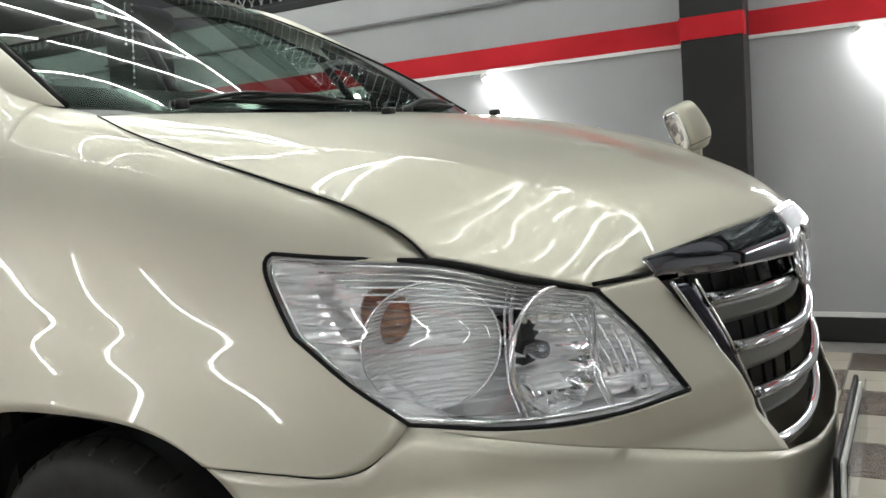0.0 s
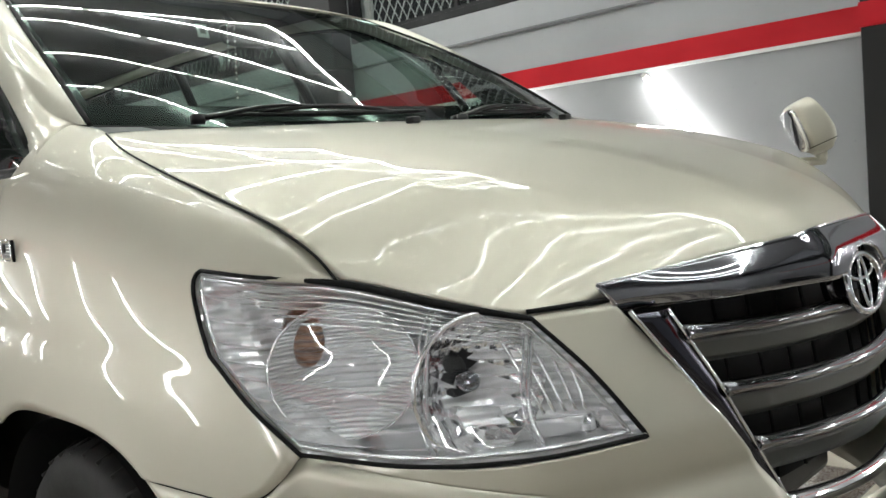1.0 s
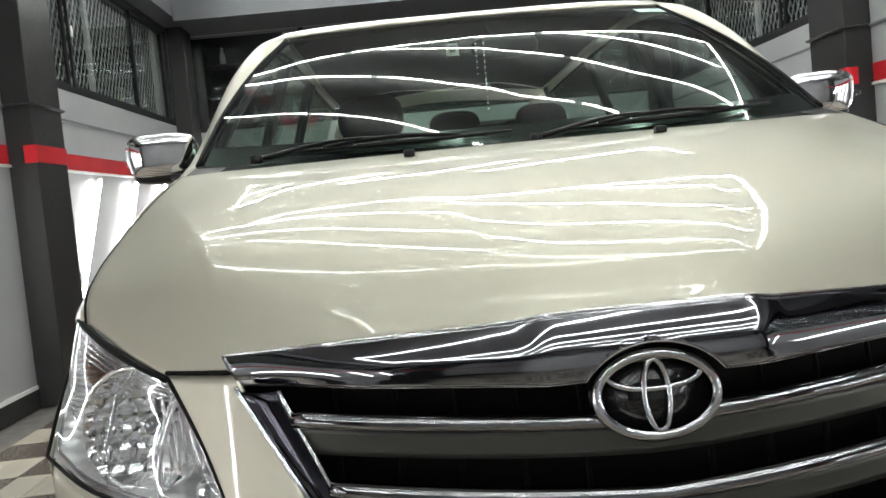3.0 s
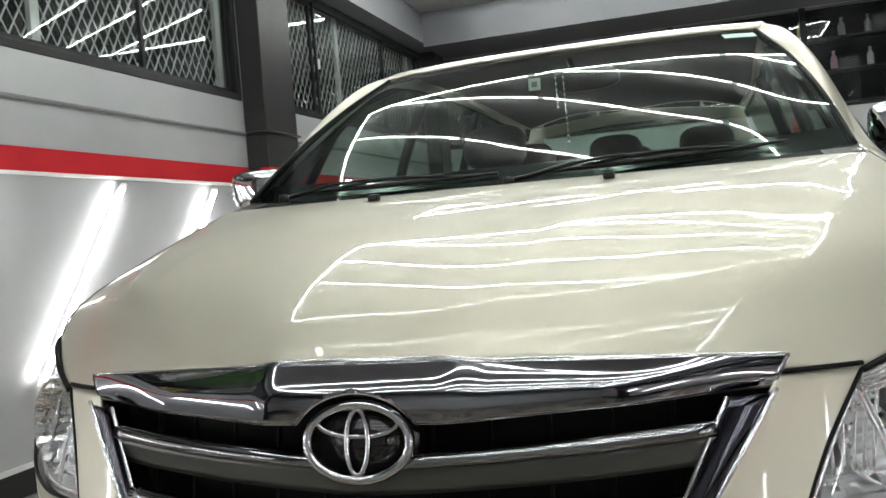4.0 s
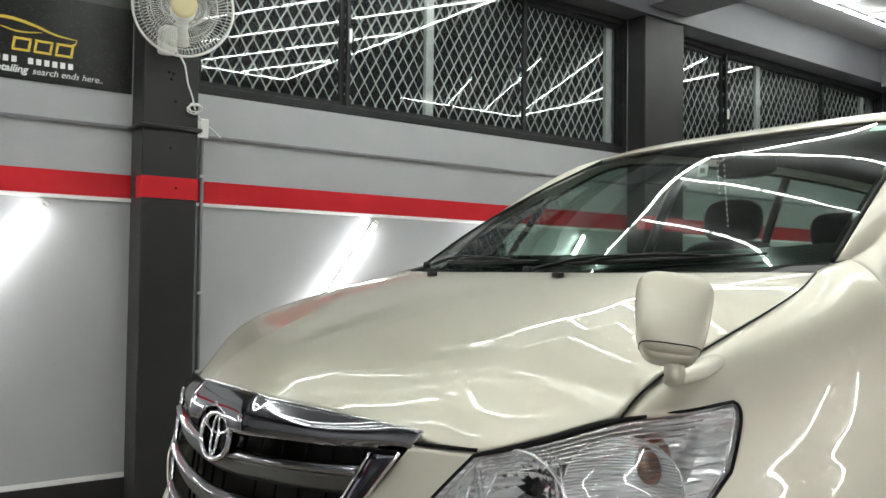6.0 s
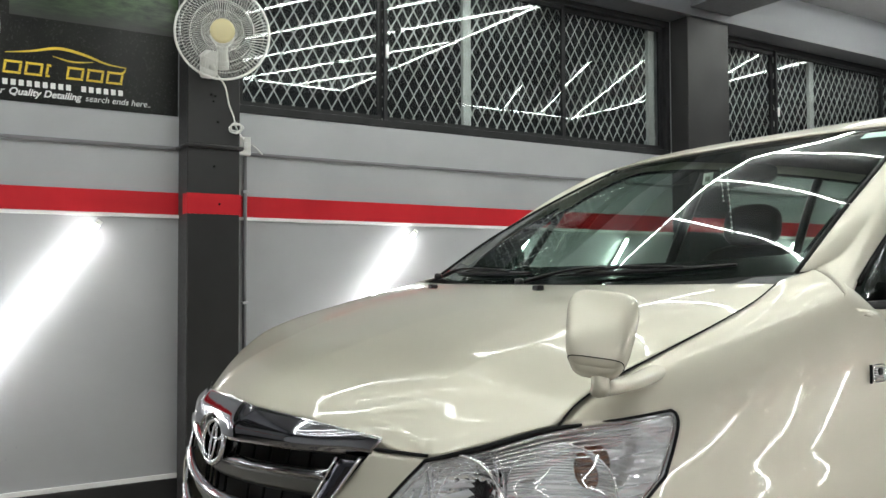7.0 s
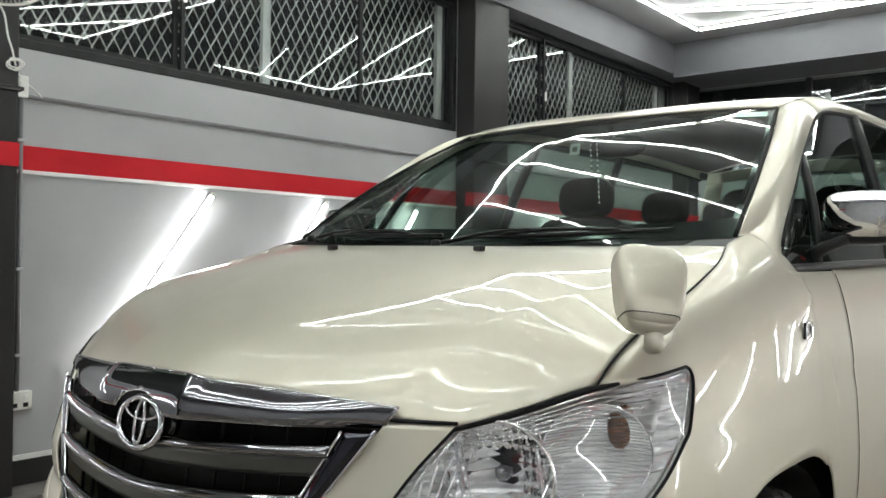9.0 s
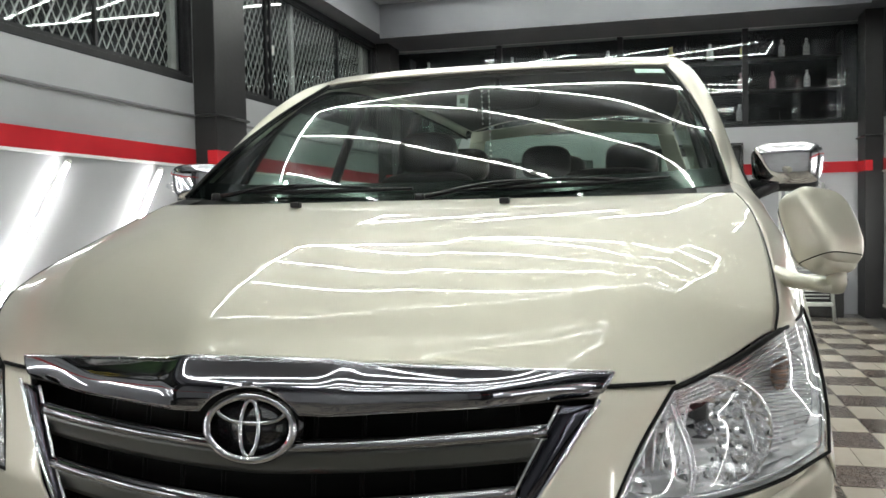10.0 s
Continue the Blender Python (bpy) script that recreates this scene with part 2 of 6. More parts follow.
# rear wall: a lower part and a band of dark glass above it
bm = box_bm(XL - T, XR + T, YB, YB + T, 0, 1.98)
box(bm, XL - T, XR + T, YB, YB + T, 3.02, ZC)
wall_rear = tagged(finish("wall_rear", bm, WALL_GREY, smooth=False), "light grey painted rear wall below dark glass", "wall", kind="structure")
wall_front = tagged(finish("wall_front", box_bm(XL - T, XR + T, YF - T, YF, 0, ZC), WALL_GREY, smooth=False), "light grey painted end wall", "wall", kind="structure")


def trim(name, bm, mat, label):
    return tagged(finish(name, bm, mat, smooth=False), label, "trim", kind="structure")


for x_in, s in ((XL, 1), (XR, -1)):
    x1 = x_in + s * 0.006
    trim("stripe", box_bm(*sorted((x_in + s * 0.0005, x1)), YF, YB, 1.472, 1.585), STRIPE_RED, "painted red stripe running along the wall")
    trim("trim", box_bm(*sorted((x_in + s * 0.0005, x_in + s * 0.018)), YF, YB, 1.452, 1.47, bevel=0.003), WHITE_TRIM, "thin white ledge under the red stripe")
    trim("baseboard", box_bm(*sorted((x_in + s * 0.0005, x_in + s * 0.014)), YF, YB, 0, 0.115, bevel=0.003), WALL_DARK, "charcoal painted skirting along the wall")
    trim("trim", box_bm(*sorted((x_in + s * 0.0005, x_in + s * 0.010)), YF, YB, 0.117, 0.14), WHITE_TRIM, "pale band above the skirting")
    bm = sweep(bmesh.new(), [(x_in + s * 0.012, YF, 1.815), (x_in + s * 0.012, YB, 1.815)], 0.011)
    trim("conduit", bm, PIPE_SHADED, "cable pipe along the wall, shadow painted into its grey")
    # beam above the windows
    trim("beam", box_bm(*sorted((x_in, x_in + s * 0.20)), YF, YB, HEAD, ZC - 0.002), BEAM_GREY, "slate grey painted beam above the windows")
    trim("beam", box_bm(*sorted((x_in + s * 0.0005, x_in + s * 0.01)), YF, YB, HEAD - 0.001, HEAD), BEAM_GREY, "slate grey painted beam edge")
    for a, b in PILLARS:
        if s < 0 and a == 0.58:
            a, b = 0.475, 0.76
        p = box_bm(*sorted((x_in + s * 0.0005, x_in + s * 0.17)), a, b, 0, HEAD, bevel=0.006)
        pl = tagged(finish("pillar", p, WALL_DARK, smooth=False), "charcoal painted square pillar against the wall", "pillar", kind="structure")
        part("stripe", box_bm(*sorted((x_in + s * 0.1, x_in + s * 0.174)), a - 0.004, b + 0.004, 1.469, 1.574), STRIPE_RED, pl, "painted red stripe", smooth=False)
        sweep_bm = sweep(bmesh.new(), [(x_in + s * 0.012, a - 0.01, 1.815), (x_in + s * 0.182, a - 0.01, 1.815), (x_in + s * 0.182, b + 0.01, 1.815), (x_in + s * 0.012, b + 0.01, 1.815)], 0.010)
        part("pipe", sweep_bm, WALL_DARK, pl, "charcoal painted pipe")
        if s > 0 and a == 0.58:
            for hy, hz in ((0.700, 2.085), (0.722, 2.080), (0.712, 2.052), (0.716, 1.715), (0.745, 1.522), (0.735, 1.945)):
                part("screw_hole", sweep(bmesh.new(), [(x_in + 0.168, hy, hz), (x_in + 0.1755, hy, hz)], 0.0065, 8), SEAL, pl, "dark screw hole")
trim("beam", box_bm(XL + 0.2, XR - 0.2, 7.72, 7.9, 3.02, ZC - 0.002), BEAM_GREY, "slate grey painted cross beam")
trim("beam", box_bm(XL + 0.2, XR - 0.2, 7.902, YB, 3.02, ZC - 0.002), BEAM_GREY, "slate grey painted soffit above the rear glass")
trim("stripe", box_bm(XL, XR, YB - 0.006, YB - 0.0005, 1.472, 1.585), STRIPE_RED, "painted red stripe on the rear wall")

# night outside
bm = box_bm(XL - 1.6, XL - 1.5, YF - 1, YB + 2, 0, 4)
box(bm, XR + 1.5, XR + 1.6, YF - 1, YB + 2, 0, 4)
box(bm, XL - 1.6, XR + 1.6, YB + 1.5, YB + 1.6, 0, 4)
tagged(finish("backdrop", bm, NIGHT, smooth=False), "dark night behind the windows", "backdrop", kind="structure")


def window(name, x_in, s, y0, y1, z0, z1, cuts, posts=()):
    """A sliding window set back in a long wall, with a diamond grille behind the panes."""
    xo = x_in - s * 0.03
    root = empty(name, (xo, y0, z0))
    tagged(root, "dark framed sliding window with a pale diamond grille", "window", kind="structure")
    def own(n, bm, mat, label="", smooth=False):
        ob = part(n, bm, mat, root, label, smooth)
        ob.matrix_parent_inverse = Matrix.Translation(-root.location)
        return ob
    fw = 0.045
    bm = bmesh.new()
    xs = sorted((xo - s * 0.05, xo + s * 0.035))
    box(bm, *xs, y0, y1, z0, z0 + fw, bevel=0.003)
    box(bm, *xs, y0, y1, z1 - fw, z1, bevel=0.003)
    box(bm, *xs, y0, y0 + fw, z0 + fw, z1 - fw, bevel=0.003)
    box(bm, *xs, y1 - fw, y1, z0 + fw, z1 - fw, bevel=0.003)
    own("window_frame", bm, FRAME_DARK)
    edges = [y0 + fw] + cuts + [y1 - fw]
    for i, (a, b) in enumerate(zip(edges, edges[1:])):
        w = 0.022 if i % 2 else 0.03
        xp = xo + s * (0.014 if i % 2 else -0.014)
        xs2 = sorted((xp - s * 0.012, xp + s * 0.012))
        bm = bmesh.new()
        box(bm, *xs2, a, a + w, z0 + fw, z1 - fw)
        box(bm, *xs2, b - w, b, z0 + fw, z1 - fw)
        box(bm, *xs2, a + w, b - w, z0 + fw, z0 + fw + w)
        box(bm, *xs2, a + w, b - w, z1 - fw - w, z1 - fw)
        own("sash", bm, FRAME_DARK)
        p = own("pane", box_bm(xp - 0.002, xp + 0.002, a + w, b - w, z0 + fw + w, z1 - fw - w), PANE)
        p.visible_shadow = False
        if i % 2:
            own("latch", box_bm(*sorted((xo + s * 0.03, xo + s * 0.045)), a + 0.006, a + 0.022, z0 + 0.42, z0 + 0.50, bevel=0.004), WHITE_PLASTIC, "small pale latch")
    for y in posts:
        own("pale_upright", box_bm(*sorted((xo - s * 0.060, xo - s * 0.030)), y - 0.03, y + 0.03, z0 + fw, z1 - fw, bevel=0.003), GRILLE_STEEL, "pale grey upright behind the panes")
    # the diamond grille
    bm = bmesh.new()
    xg = xo - s * 0.075
    py, pz, th = 0.080, 0.135, 0.0032
    L, Hh = y1 - y0 - 2 * fw, z1 - z0 - 2 * fw
    slope = pz / py
    for sg in (1, -1):
        k = -int(Hh / slope / py) - 2
        while k * py < L + Hh / slope:
            # a bar that climbs from y = k * py
            ya = k * py
            za, zb = 0.0, Hh
            yb = ya + Hh / slope
            if sg < 0:
                ya, yb = L - ya, L - yb
            d = (zb - za) / (yb - ya)
            lo, hi = (ya, yb) if ya < yb else (yb, ya)
            c0, c1 = max(lo, 0.0), min(hi, L)
            if c1 - c0 > 0.01:
                q0 = Vector((xg, y0 + fw + c0, z0 + fw + za + d * (c0 - ya)))
                q1 = Vector((xg, y0 + fw + c1, z0 + fw + za + d * (c1 - ya)))
                n = Vector((0, -(q1 - q0).z, (q1 - q0).y)).normalized() * th
                o = Vector((s * 0.004 + sg * 0.002, 0, 0))
                vs = [bm.verts.new(v) for v in (q0 - n, q1 - n, q1 + n, q0 + n)]
                ws = [bm.verts.new(v.co + o) for v in vs]
                bm.faces.new(ws)
                for i in range(4):
                    bm.faces.new((vs[i], vs[(i + 1) % 4], ws[(i + 1) % 4], ws[i]))
            k += 1
    own("diamond_grille", bm, GRILLE_STEEL, "pale steel diamond grille")
    return root


k = 1
for x_in, s, sill in ((XL, 1, SILL), (XR, -1, SILL - 0.05)):
    window("window_%d" % k, x_in, s, 0.862, 4.22, sill, HEAD - 0.005, [1.80, 3.205], (2.435, 4.09))
    window("window_%d" % (k + 1), x_in, s, 4.69, 8.15, sill, HEAD - 0.005, [5.475, 7.02], (6.03, 7.85))
    window("window_%d" % (k + 2), x_in, s, -2.94, 0.57, sill, HEAD - 0.005, [-2.1, -0.6], (-1.35, 0.44)) if x_in > 0 else None
    k += 3
# the bay with the poster has no window
trim("wall_infill", box_bm(XL - T, XL - 0.001, -2.95, 0.58, SILL, HEAD), WALL_GREY, "light grey painted wall above the stripe")

# rear glass band
rg = empty("window_8", (0, YB, 2.0))
tagged(rg, "long dark glass front with black mullions above the rear wall", "window", kind="structure")
for a, b in zip([-2.6, -1.25, 0.1, 1.4, 2.66], [-1.25, 0.1, 1.4, 2.66]):
    bm = bmesh.new()
    box(bm, a, a + 0.03, YB + 0.02, YB + 0.07, 1.98, 3.02)
    box(bm, b - 0.03, b, YB + 0.02, YB + 0.07, 1.98, 3.02)
    box(bm, a + 0.03, b - 0.03, YB + 0.02, YB + 0.07, 1.98, 2.01)
    fr_ = part("window_frame", bm, FRAME_DARK, rg, smooth=False)
    fr_.matrix_parent_inverse = Matrix.Translation((0, -YB, -2.0))
    pn = part("pane", box_bm(a + 0.03, b - 0.03, YB + 0.04, YB + 0.046, 2.01, 3.02), PANE, rg, smooth=False)
    pn.matrix_parent_inverse = Matrix.Translation((0, -YB, -2.0))
    pn.visible_shadow = False


# ---- tube lights ----
def tube_light(name, p, q, out, label, group, lit=TUBE_WHITE, half=0.008, lift=0.024, thick=0.009):
    """A tube on a slim batten from p to q; out points from the surface that carries it."""
    p, q, out = Vector(p), Vector(q), Vector(out).normalized()
    d = (q - p).normalized()
    root = empty(name, p)
    tagged(root, label, "tube light", group)
    side = d.cross(out).normalized()
    inv = Matrix.Translation(-p)
    bm = bmesh.new()
    vs = [bm.verts.new(c + side * sx * half + out * oz) for c in (p, q) for sx in (-1, 1) for oz in (0.0, lift - thick - 0.001)]
    for f in ((0, 1, 3, 2), (4, 6, 7, 5), (0, 4, 5, 1), (2, 3, 7, 6), (0, 2, 6, 4), (1, 5, 7, 3)):
        bm.faces.new([vs[i] for i in f])
    bmesh.ops.recalc_face_normals(bm, faces=bm.faces)
    part("batten", bm, WHITE_PLASTIC, root, "slim white batten", False).matrix_parent_inverse = inv
    bm = sweep(bmesh.new(), [p + d * 0.025 + out * lift, q - d * 0.025 + out * lift], thick, 10)
    part("tube", bm, lit, root, "glowing white tube").matrix_parent_inverse = inv
    for c, e in ((p, 1), (q, -1)):
        bm = sweep(bmesh.new(), [c + out * lift, c + d * e * 0.024 + out * lift], thick + 0.0015, 10)
        part("end_cap", bm, WHITE_PLASTIC, root, "white end cap").matrix_parent_inverse = inv
    return root


WL = "white tube light mounted slanting on the grey wall"
for y in (-2.45, -1.57, -0.69, 0.19, 1.99, 2.86, 3.74, 5.62, 6.49, 7.36):
    tube_light("wall_tube_light", (XL + 0.02, y, 1.425), (XL + 0.02, y - 0.70, 0.475), (1, 0, 0), WL, "wall tube lights", TUBE_WALL, 0.006, 0.024, 0.013)
for y in (-2.6, -1.73, -0.86, 0.02, 1.88, 2.74, 3.61, 5.52, 6.38, 7.25):
    tube_light("wall_tube_light", (XR - 0.02, y, 1.44), (XR - 0.02, y - 0.70, 0.49), (-1, 0, 0), WL, "wall tube lights", TUBE_WALL, 0.006, 0.024, 0.013)


def run(p, q):
    """A straight row of tubes of about 1.2 m."""
    p, q = Vector(p), Vector(q)
    n = max(1, round((q - p).length / 1.2))
    for i in range(n):
        tube_light("ceiling_tube_light", p.lerp(q, i / n), p.lerp(q, (i + 1) / n), (0, 0, -1), "white tube light in a row on the ceiling", "ceiling tube lights")


ZT = ZC - 0.008
FX0, FX1 = -1.94, 1.98
for a, b in PILLARS[:3]:
    trim("beam", box_bm(XL + 0.2, XR - 0.2, a, b, HEAD + 0.06, ZC - 0.002), BEAM_GREY, "slate grey painted cross beam")


def frame_of_tubes(ya, yb, slope, firsts):
    """A rectangle of tubes with parallel slanting rows inside it; firsts are where these rows meet the line x = FX1."""
    run((FX0, ya, ZT), (FX0, yb, ZT))
    run((FX1, ya, ZT), (FX1, yb, ZT))
    run((FX0, ya, ZT), (FX1, ya, ZT))
    run((FX0, yb, ZT), (FX1, yb, ZT))
    for y1 in firsts:
        ends = []
        for x in (FX0 + 0.03, FX1 - 0.03):
            y = y1 + slope * (x - FX1)
            yc = min(max(y, ya + 0.03), yb - 0.03)
            ends.append((FX1 + (yc - y1) / slope, yc, ZT))
        if (Vector(ends[0]) - Vector(ends[1])).length > 0.35:
            run(*ends)


frame_of_tubes(4.98, 7.24, 0.52, (6.04, 6.65, 7.26, 7.87, 8.48))
frame_of_tubes(1.15, 3.73, -0.50, (3.13, 2.50, 1.87, 1.24, 0.61))
frame_of_tubes(-2.97, -0.25, 0.52, (-2.27, -1.65, -1.03, -0.41, 0.21))

# ---- the car ----
car = empty("car", (0, 2.2, 0))
tagged(car, "champagne gold people carrier with chrome grille parked on checkered tiles", "car")
CAR_INV = Matrix.Translation((0, -2.2, 0))


def cpart(name, bm, mat, label="", smooth=True, parent=None):
    ob = part(name, bm, mat, parent or car, label, smooth)
    ob.matrix_parent_inverse = CAR_INV if parent is None else Matrix.Identity(4)
    return ob


def mx(p, side):
    return Vector((p[0] * side, p[1], p[2]))


def lerp(a, b, t):
    return a + (b - a) * t


def smooth_step(a, b, x):
    t = min(max((x - a) / (b - a), 0), 1)
    return t * t * (3 - 2 * t)


# lines shared by the panels, on the +x side
GAP = spline([(0.760, 0.329, 0.882), (0.768, 0.356, 0.914), (0.772, 0.430, 0.954), (0.775, 0.560, 0.999), (0.774, 0.720, 1.050), (0.764, 0.855, 1.094), (0.745, 0.943, 1.126)])
# the bonnet itself runs on under the garnish
HOOD_EDGE = spline([(0, 0.004, 0.873), (0.06, 0.004, 0.873), (0.112, 0.006, 0.872), (0.150, 0.013, 0.867), (0.20, 0.028, 0.863), (0.30, 0.059, 0.856), (0.40, 0.090, 0.846), (0.46, 0.109, 0.836), (0.505, 0.124, 0.823), (0.545, 0.140, 0.818), (0.600, 0.165, 0.818), (0.680, 0.238, 0.846), (0.760, 0.329, 0.882)])
HOOD_MID = spline([(0, 0.004, 0.873), (0, 0.030, 0.899), (0, 0.070, 0.926), (0, 0.130, 0.955), (0, 0.230, 0.993), (0, 0.330, 1.025), (0, 0.430, 1.053), (0, 0.560, 1.083), (0, 0.680, 1.106), (0, 0.775, 1.121)])
HOOD_REAR = spline([(0, 0.775, 1.121), (0.25, 0.795, 1.121), (0.50, 0.845, 1.122), (0.66, 0.90, 1.124), (0.745, 0.943, 1.126)])




MID_TABLE = np.array([tuple(HOOD_MID(k / 300)) for k in range(301)])
MID_SLOPE = (MID_TABLE[-1, 2] - MID_TABLE[-20, 2]) / (MID_TABLE[-1, 1] - MID_TABLE[-20, 1])


def crease(x, at, w):
    """Nothing inside the line, a straight slope outside it, with a narrow bend between."""
    k = (x - at) / w
    return w * (k if k > 30 else math.log1p(math.exp(k)))


def fold_line(y):
    # the outer fold, from the end of the garnish to the foot of the screen pillar
    return 0.45 + 0.385 * min(max(y, 0.0), 0.75)


def block_line(y):
    # the edge of the raised middle, running back from the block of the garnish
    return 0.135 + 0.20 * max(y, 0.0)


def hood_skin(x, y):
    # the middle line, swept back towards the sides, with a fold along the outer thirds and a flat raised middle
    h = crease(x, fold_line(y), 0.0035) - 0.02
    e = y - 0.65 * x * x + 0.1756 * h
    drop = -0.125 * x * x + 0.0705 * h + 0.1189 * x ** 4
    drop += 0.075 * (1 - smooth_step(0.10, 0.62, y)) * (crease(x, block_line(y), 0.0035) - 1.3 * min(x, 0.5) ** 2)
    if e > MID_TABLE[-1, 1]:
        z = MID_TABLE[-1, 2] + MID_SLOPE * (e - MID_TABLE[-1, 1])
    elif e < MID_TABLE[0, 1]:
        z = MID_TABLE[0, 2] + (e - MID_TABLE[0, 1])
    else:
        z = np.interp(e, MID_TABLE[:, 1], MID_TABLE[:, 2])
    # a ridge along the fold, falling to the gap
    f = fold_line(y)
    a, b = (x / f) ** 4, (0.772 - x) / max(0.772 - f, 0.03)
    ridge = b - crease(b, a, 0.008)
    return float(z - drop + 0.021 * (0.25 + 0.75 * smooth_step(0.12, 0.32, y)) * (1 - smooth_step(0.30, 0.74, y)) * max(ridge, 0.0))


def soft_rest(curve, width):
    """How far a border lies off the skin, smoothed along it."""
    ts = np.linspace(0, 1, 101)
    r = np.array([curve(t).z - hood_skin(curve(t).x, curve(t).y) for t in ts])
    w = np.exp(-((ts[:, None] - ts[None, :]) / width) ** 2)
    r = (w @ r) / w.sum(1)
    return lambda t: float(np.interp(t, ts, r))


REST_F, REST_G, REST_R = soft_rest(HOOD_EDGE, 0.05), soft_rest(GAP, 0.05), soft_rest(HOOD_REAR, 0.10)


HOOD_NET = coons(HOOD_EDGE, HOOD_REAR, HOOD_MID, GAP)


@functools.lru_cache(maxsize=None)
def hood_cuts(v):
    """Where the two creases cross the row v, so that the grid follows them."""
    cuts = []
    for line in (block_line, fold_line):
        a, b = 0.0, 0.97
        for _ in range(22):
            m = (a + b) / 2
            p = HOOD_NET(m, v)
            if p.x < line(p.y):
                a = m
            else:
                b = m
        cuts.append(a)
    return cuts


def hood_half(u, v):
    # u from the middle to the gap, v from the nose to the screen
    a, b = hood_cuts(v)
    u = float(np.interp(u, [0, 0.24, 0.76, 1], [0, a, b, 1]))
    p = HOOD_NET(u, v)
    wu, wf, wr = u ** 4, math.exp(-v / 0.15), math.exp(-(1 - v) / 0.20)
    z = hood_skin(p.x, p.y) + REST_G(v) * wu + (REST_F(u) - REST_F(1.0) * wu) * wf + (REST_R(u) - REST_R(1.0) * wu) * wr
    return Vector((p.x, p.y, z))


bm = bmesh.new()
sheet(hood_half, 100, 56, bm)
sheet(mirrored(hood_half, -1), 100, 56, bm, True)
bmesh.ops.remove_doubles(bm, verts=bm.verts, dist=0.0005)
hood = solid(cpart("hood", bm, PAINT, "glossy champagne bonnet"), 0.004)

# side sections: from the bonnet gap over the shoulder to the sill
TOP = spline([(0.760, 0.329, 0.884), (0.767, 0.372, 0.921), (0.772, 0.450, 0.961), (0.775, 0.560, 0.999), (0.774, 0.720, 1.050), (0.764, 0.855, 1.094), (0.745, 0.943, 1.126), (0.742, 1.05, 1.150), (0.744, 1.075, 1.1555), (0.752, 1.16, 1.176)])
WIDTH = spline([(0.836, 0.25, 0), (0.860, 0.36, 0), (0.878, 0.46, 0), (0.897, 0.64, 0), (0.908, 0.92, 0), (0.900, 1.25, 0), (0.892, 1.6, 0), (0.890, 2.6, 0), (0.888, 3.6, 0), (0.86, 4.2, 0), (0.80, 4.5, 0)])


TABLES = {}


def along_y(curve, y):
    if curve not in TABLES:
        TABLES[curve] = np.array([tuple(curve(k / 400)) for k in range(401)])
    tb = TABLES[curve]
    return Vector((float(np.interp(y, tb[:, 1], tb[:, 0])), y, float(np.interp(y, tb[:, 1], tb[:, 2]))))


def side_point(y, t):
    g = along_y(TOP, y)
    w = along_y(WIDTH, y).x
    p0 = Vector((g.x, g.z))
    k = smooth_step(0.5, 0.9, y)
    p1 = Vector((lerp(g.x, w, 0.34 + 0.26 * k), g.z - 0.030))
    p2 = Vector((w - 0.012, lerp(g.z, 0.60, 0.36 - 0.06 * k)))
    p3 = Vector((w, 0.60))
    q = p0 * (1 - t) ** 3 + p1 * 3 * t * (1 - t) ** 2 + p2 * 3 * t * t * (1 - t) + p3 * t ** 3
    if t > 1:
        q = Vector((w - 0.10 * (t - 1) ** 2, 0.60 - (t - 1) * 0.5))
    # a soft hollow along the flank
    q.x -= 0.0028 * math.exp(-((q.y - 0.775 - 0.06 * (y - 0.6)) / 0.032) ** 2) * smooth_step(0.42, 0.58, y)
    return Vector((q.x, y, q.y))


def side_t(y, z):
    a, b = 0.0, 1.8
    for _ in range(15):
        m = (a + b) / 2
        if side_point(y, m).z > z:
            a = m
        else:
            b = m
    return (a + b) / 2


def arch(y, cy=0.905):
    k = abs((y - cy) / 0.40)
    return 0.20 + 0.475 * max(1 - k ** 3, 0.0) ** (1 / 3)


def yz_curve(points):
    c = spline([(0, y, z) for y, z in points])
    return lambda t: (c(t).y, c(t).z)


def mirrored_sheet(fn, nu, nv, flip):
    """The same grid on both sides of the car."""
    store = {}
    def once(u, v):
        key = (round(u * nu), round(v * nv))
        if key not in store:
            store[key] = fn(u, v)
        return store[key]
    return [(side, sheet(lambda u, v, k=side: mx(once(u, v), k), nu, nv, flip=(side > 0) == flip)) for side in (1, -1)]


LAMP_OUT = [(0.534, 0.9043), (0.5425, 0.898), (0.5425, 0.886), (0.524, 0.850), (0.500, 0.812), (0.491, 0.798), (0.476, 0.787), (0.410, 0.738), (0.331, 0.689)]
EDGE_A, EDGE_B, EDGE_C = [yz_curve(q) for q in ([(0.329, 0.882), (0.44, 0.894), (0.534, 0.9043)], LAMP_OUT, [(0.331, 0.689), (0.356, 0.659), (0.390, 0.632), (0.431, 0.619), (0.52, 0.618)])]


def fender_edge(v):
    if v < 0.22:
        return EDGE_A(v / 0.22)
    if v < 0.62:
        return EDGE_B((v - 0.22) / 0.40)
    return EDGE_C((v - 0.62) / 0.38)


T_BELT = side_t(1.10, 1.085)


